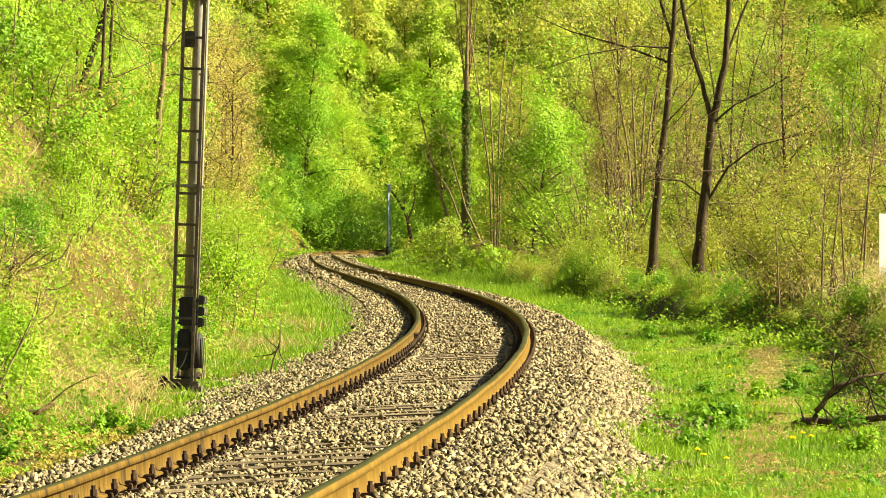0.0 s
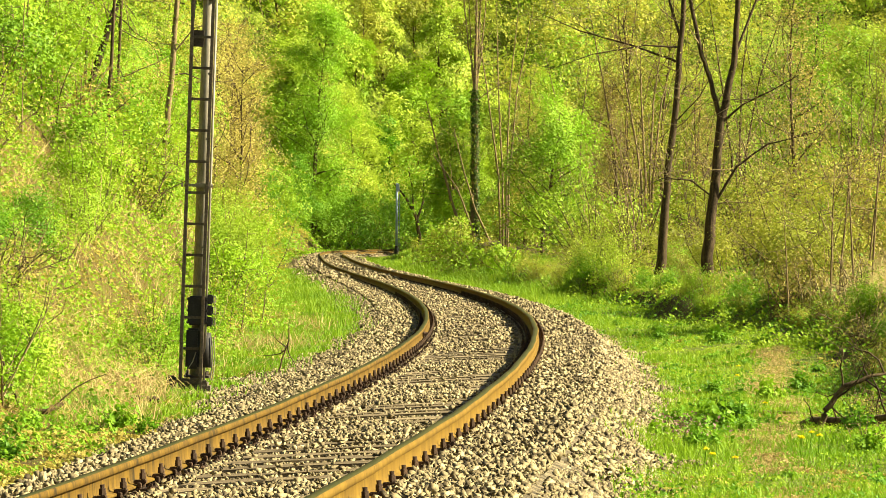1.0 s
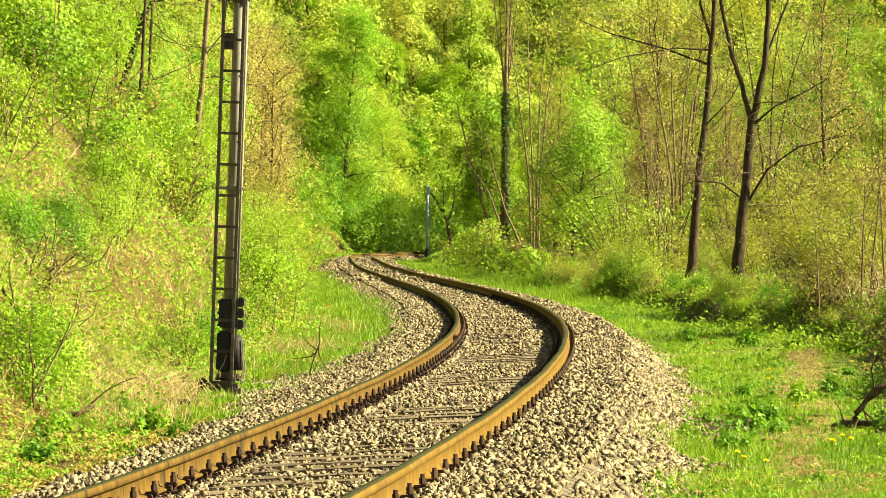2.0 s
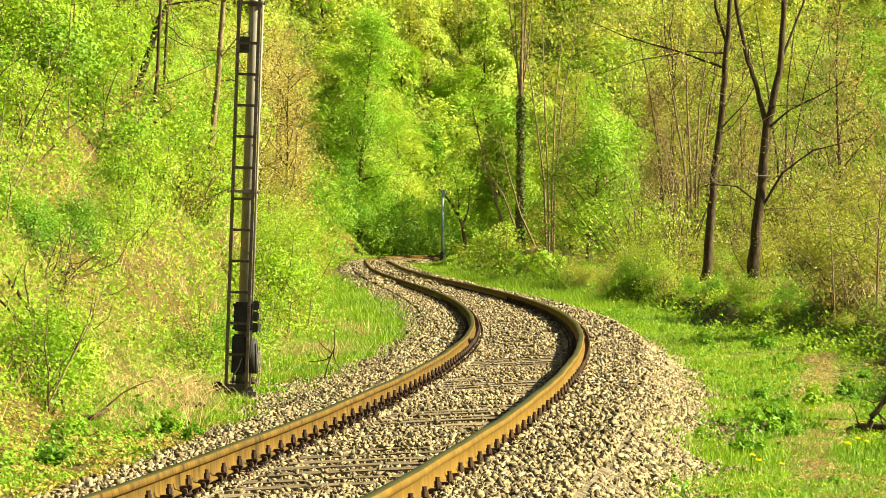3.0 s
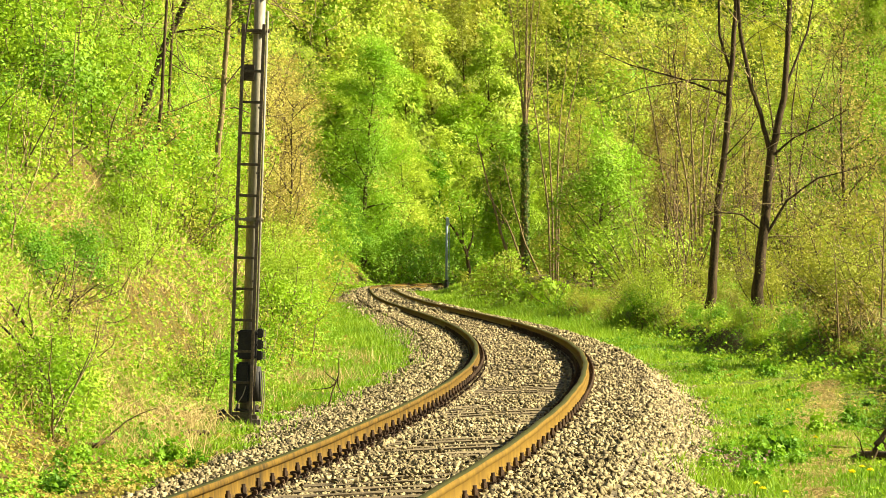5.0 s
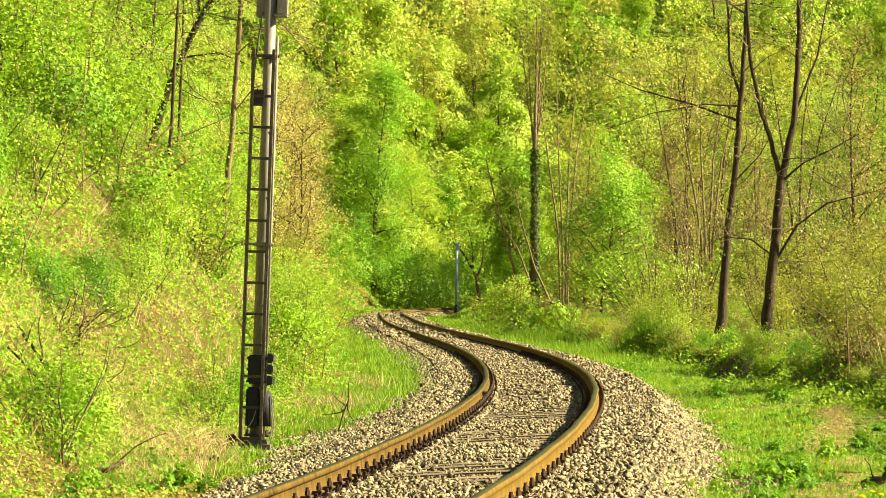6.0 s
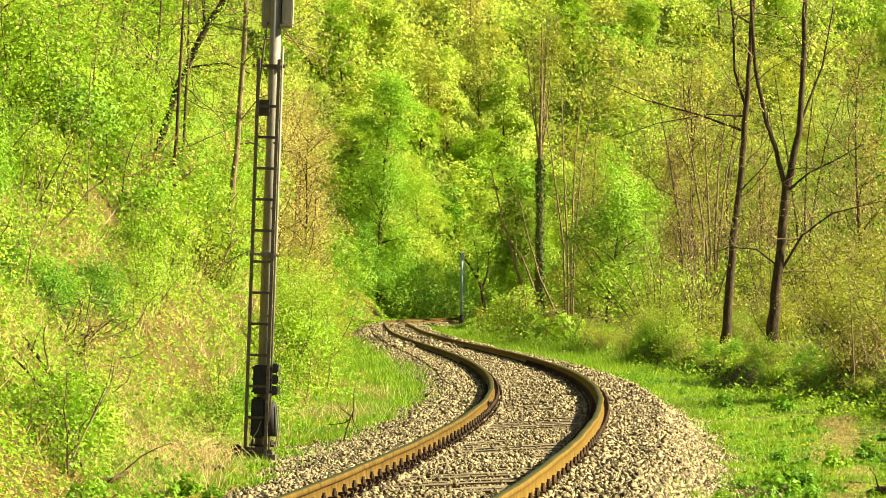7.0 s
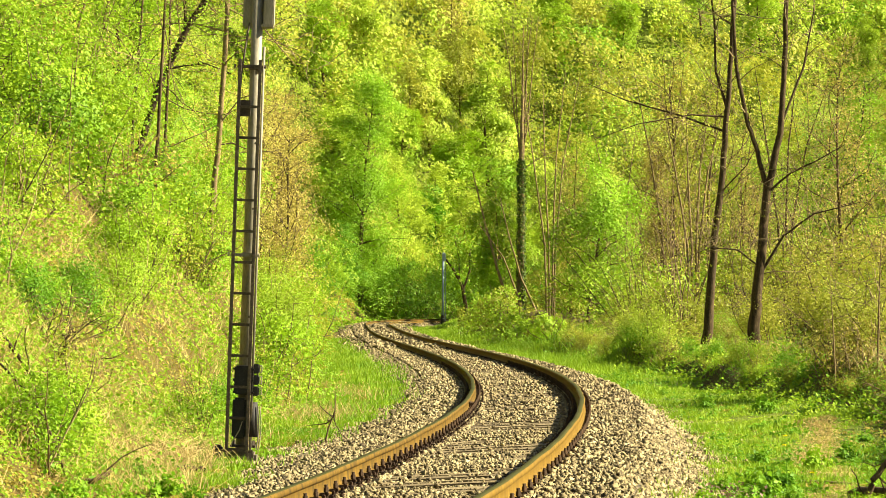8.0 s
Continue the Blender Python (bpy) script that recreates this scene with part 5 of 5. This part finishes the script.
undergrowth(14000, 17, 60, lambda Y: right_edge(Y) + 0.2, toe, LEAF_TAN, "dry brown leaves and straw on the worn path", gr, leaf=0.035, height=0.03, power=1.6, cut=-0.1, seed=15.0)
undergrowth(14000, 28, 130, lambda Y: toe(Y) - 1.0, lambda Y: toe(Y) + 0.6, LEAF_GREEN, "green nettles and herbs under the bank's edge", gr, leaf=0.045, height=0.4, power=1.5, cut=-0.4, seed=31.0)
undergrowth(26000, 22, 75, lambda Y: np.full_like(Y, -9.0), lambda Y: -left_edge(Y) - 0.4, LEAF_TAN, "brown leaf litter and dead stems on the slope", gr, leaf=0.045, height=0.06, power=1.3, cut=-0.5, seed=41.0)
undergrowth(40000, 26, 62, lambda Y: np.full_like(Y, -9.0), lambda Y: -np.interp(Y, [0, 40, 60], [2.9, 3.7, 3.2]), LEAF_LIME, "leafy lime-green herbs on the near slope", gr, leaf=0.05, height=0.4, power=1.3, cut=-0.35, seed=44.0)
undergrowth(15000, 24, 120, bank, lambda Y: -np.interp(Y, [0, 40, 60, 300], [3.0, 3.6, 3.1, 3.4]), LEAF_TAN, "dead brown leaves and stems under bushes", gr, leaf=0.05, height=0.14, cut=-9, seed=51.0)
undergrowth(16000, 190, 300, lambda Y: np.full_like(Y, -11.0), lambda Y: np.full_like(Y, -3.3), LEAF_LIME, "dense lime-green leaves at the curve end", gr, leaf=0.05, height=0.5, power=0.5, cut=-9, seed=61.0)
undergrowth(16000, 45, 100, lambda Y: toe(Y) - 1.6, lambda Y: toe(Y) + 1.0, LEAF_LIME, "young lime-green herbs on the bank edge", gr, leaf=0.045, height=0.3, power=1.4, cut=-0.5, seed=71.0)
undergrowth(26000, 40, 110, lambda Y: toe(Y) - 0.6, lambda Y: toe(Y) + 5.0, LEAF_GREEN, "green herbs and seedlings under the bank trees", gr, leaf=0.04, height=0.35, power=1.3, cut=-0.6, seed=91.0)
undergrowth(16000, 22, 50, lambda Y: np.full_like(Y, -7.5), lambda Y: -left_edge(Y) - 0.15, LEAF_TAN, "pale brown litter under the near weeds", gr, leaf=0.045, height=0.05, power=1.3, cut=-9, seed=81.0)
undergrowth(12000, 22, 46, lambda Y: np.full_like(Y, -7.5), lambda Y: -left_edge(Y) - 0.5, LEAF_GREEN, "vivid green weeds on the near slope", gr, leaf=0.042, height=0.3, power=1.3, cut=0.1, seed=85.0)
undergrowth(9000, 17, 48, lambda Y: np.full_like(Y, -5.0), lambda Y: -left_edge(Y) - 0.05, LEAF_LIME, "small lime-green herbs at the ballast edge", gr, leaf=0.035, height=0.12, cut=0.0, seed=12.0)
# leaves over the closing hillside's floor
n = 190000
Y = gr.uniform(300, 480, n)
X = Y * gr.uniform(-0.17, 0.17, n)
Z = ground_z(X, Y) + np.abs(gr.normal(size=n)) * 1.3
far = CY > 250
keep = np.min(np.hypot(X[:, None] - CX[far][None, ::6], Y[:, None] - CY[far][None, ::6]), 1) > 4.5
v, f = leaves(np.stack([X, Y, Z], -1)[keep], 0.22, gr, single=True)
tagged(new("undergrowth", mesh_np("undergrowth", v, f, LEAF_LIME)), "yellow-green scrub on the far hillside under trees", "undergrowth", kind="stuff")

# trodden dry grass on the foot-path
Y = 17 + 30 * gr.uniform(0, 1, 26000) ** 1.2
mid = PATH_A + (PATH_B - PATH_A) * np.clip(Y - 26.0, 0, 30) / 17.6 + 0.12 * np.sin(Y * 0.6)
X = at_offset(mid + gr.normal(size=len(Y)) * 0.15 * (1 + 0.35 * np.sin(Y * 1.1)), Y)
keep = wave(X, Y, 1.8, 2.0) > -0.55
X, Y = X[keep], Y[keep]
v, f = leaves(np.stack([X, Y, ground_z(X, Y) + gr.uniform(0.004, 0.03, len(X))], -1), 0.036, gr, np.array([0.1, 0, 1.0]), 0.3)
tagged(new("trodden_grass", mesh_np("trodden_grass", v, f, HAY)), "flattened dry straw on the worn foot-path", "dry grass", kind="stuff")

# ---- small things ----
def dandelion(x, y, h):
    z = float(ground_z(np.array(x), np.array(y)))
    root = new("dandelion")
    root.matrix_basis = pose(x, y, z)
    tagged(root, "yellow dandelion flower standing in the grass", "flower", "dandelions")
    v, f = tubes([[(0, 0, -0.02, 0.004), (0.01, 0, h * 0.6, 0.004), (0.015, 0.005, h, 0.004)]], 5)
    part_np("stalk", mesh_np("stalk", v, f, GRASS), root)
    r = np.random.default_rng(int(x * 1000) % 9999)
    a = np.arange(26) * 2.4
    q = np.sqrt(np.arange(26) / 26) * 0.022
    c = np.stack([0.015 + np.cos(a) * q, 0.005 + np.sin(a) * q, h + 0.012 - q * 0.4], 1)
    v, f = leaves(c, 0.022, r)
    part_np("flower_head", mesh_np("flower_head", v, f, PETAL), root)


for x, y, h in ((2.55, 26.6, 0.16), (2.62, 27.4, 0.14), (1.83, 25.7, 0.1), (1.80, 25.9, 0.12), (2.72, 27.0, 0.15), (1.95, 25.2, 0.1), (2.75, 27.9, 0.13), (3.2, 36.5, 0.12), (2.9, 33.8, 0.11), (3.05, 39.0, 0.14), (3.3, 42.0, 0.12)):
    dandelion(x, y, h)

weeds = Stock([
    lambda: make_shrub(61, 0.36, 0.4, 700, 0.048, LEAF_GREEN, "dark green leafy weed clump in the grass", 7, 3, GRASS, 0.12, "weed"),
    lambda: make_shrub(62, 0.30, 0.4, 620, 0.052, LEAF_GREEN, "broad-leaved green weed on the verge", 6, 3, GRASS, 0.12, "weed"),
])
for x, y, sc in ((1.95, 28.0, 1.0), (2.2, 28.6, 1.0), (1.7, 28.9, 0.8), (2.5, 31.5, 0.7), (-2.75, 30.5, 1.1), (-2.95, 30.2, 0.9), (-2.55, 30.1, 0.7), (-2.7, 27.2, 0.8), (-3.2, 26.5, 0.9),
                 (-3.1, 24.8, 0.9), (1.45, 34.5, 0.35), (0.85, 31.0, 0.4), (3.3, 30.0, 1.0), (3.6, 33.0, 1.1), (3.2, 27.5, 0.9), (2.9, 25.0, 0.8), (3.9, 40.0, 1.0), (3.6, 44.0, 1.0), (4.3, 50.0, 1.1), (4.6, 57.0, 1.2),
                 (3.5, 60.0, 0.9), (4.4, 66.0, 1.2), (-3.4, 33.5, 0.8), (-4.2, 33.0, 0.9), (-3.9, 31.0, 0.8), (2.0, 30.4, 1.1), (2.35, 31.0, 1.2), (2.2, 32.2, 1.0), (2.6, 32.6, 1.1), (2.75, 31.4, 0.9), (1.95, 31.8, 0.8), (2.9, 35.4, 1.0), (3.25, 36.2, 1.1), (3.5, 37.6, 1.0), (2.7, 37.5, 0.8), (3.6, 47.0, 1.2), (4.0, 53.0, 1.2), (-3.3, 28.0, 0.9), (-3.45, 28.7, 0.8), (-3.15, 27.4, 0.8), (-3.5, 29.6, 0.7), (-3.25, 29.0, 0.6)):
    weeds.put(x, y, sc, pr.uniform(0, 360), sink=0.02)
for k in range(42):
    y = 20 + 50 * pr.uniform(0, 1) ** 1.5
    x = float(at_offset(pr.uniform(2.4, 4.9), y))
    weeds.put(x, y, pr.uniform(0.35, 0.85), pr.uniform(0, 360), sink=0.02)
X, Y = 1.88 + gr.normal(size=240) * 0.12, 29.2 + gr.normal(size=240) * 0.5
v, f = leaves(np.stack([X, Y, ground_z(X, Y) + gr.uniform(0.04, 0.2, 240)], -1), 0.035, gr)
tagged(new("dead_nettles", mesh_np("dead_nettles", v, f, MAUVE)), "patch of faded mauve dead-nettle flowers", "flowers", kind="stuff")


def stick(name, pts, mat, label, twigs=0, seed=1, category="branch"):
    r = np.random.default_rng(seed)
    P = np.array(pts, float)
    P[:, 2] += ground_z(P[:, 0], P[:, 1])
    k = np.linspace(0, len(P) - 1, (len(P) - 1) * 4 + 1)
    Q = np.stack([np.interp(k, np.arange(len(P)), P[:, c]) for c in range(4)], 1)
    Q[:, :3] += r.normal(size=(len(Q), 3)) * Q[:, 3:4] * 0.3
    v, f = tubes([Q], 7)
    root = tagged(new(name, mesh_np(name, v, f, mat, smooth=True)), label, category)
    for _ in range(twigs):
        v, f = tubes([wander(r, along(Q, r.uniform(0.2, 1))[:3], r.normal(size=3) + np.array([0, 0, 0.4]), r.uniform(0.25, 0.6), 5, 0.010, 0.003, 0.3)], 5)
        part_np("twig", mesh_np("twig", v, f, mat, smooth=True), root)


stick("dead_branch", [(3.12, 30.7, -0.02, 0.03), (3.16, 30.7, 0.16, 0.026), (3.33, 30.7, 0.36, 0.022), (3.55, 30.7, 0.44, 0.015), (3.8, 30.8, 0.50, 0.008)], BARK, "dark arched dead branch rooted in the verge", 9, 1)
stick("dead_branch", [(3.0, 31.0, 0.02, 0.05), (3.4, 30.6, 0.06, 0.04), (3.9, 30.3, 0.12, 0.02)], BARK, "dark dead branch lying in brambles", 7, 2)
stick("fallen_stick", [(2.62, 33.4, 0.02, 0.018), (2.9, 33.2, 0.03, 0.016), (3.25, 33.0, 0.02, 0.01)], TWIG, "pale bare stick lying in grass", 0, 3, "stick")
stick("fallen_stick", [(2.8, 32.0, 0.015, 0.014), (3.1, 31.7, 0.02, 0.01)], BARK, "dark stick lying in grass", 0, 4, "stick")
stick("dead_branch", [(-4.25, 30.6, 0.25, 0.010), (-3.92, 30.5, 0.40, 0.012), (-3.80, 30.5, 0.34, 0.012), (-3.62, 30.4, 0.05, 0.010)], BARK, "bent dark bare branch on the bank", 1, 5)
stick("dead_branch", [(-3.55, 30.8, 0.0, 0.025), (-3.42, 30.8, 0.09, 0.025), (-3.30, 30.9, 0.17, 0.018)], BARK, "short dark broken branch among weeds", 1, 6)
stick("dead_branch", [(-2.05, 43.0, 0.0, 0.010), (-2.0, 43.0, 0.2, 0.009), (-1.93, 43.0, 0.38, 0.005)], BARK, "thin dark forked twig at the ballast edge", 5, 7)
stick("dead_branch", [(-4.6, 33.5, 0.05, 0.02), (-4.3, 33.2, 0.12, 0.02), (-3.9, 33.0, 0.05, 0.012)], BARK, "dark dead branch lying on litter", 4, 8)
stick("dead_branch", [(5.7, 70.0, 0.3, 0.028), (6.2, 70.2, 0.55, 0.026), (6.9, 70.4, 0.85, 0.016)], BARK, "dark slanting dead limb in the scrub", 5, 9)
stick("log", [(-3.1, 35.3, 0.03, 0.05), (-2.95, 35.2, 0.04, 0.05), (-2.85, 35.2, 0.03, 0.04)], BARK, "short dark chunk of rotten wood", 0, 10, "log")
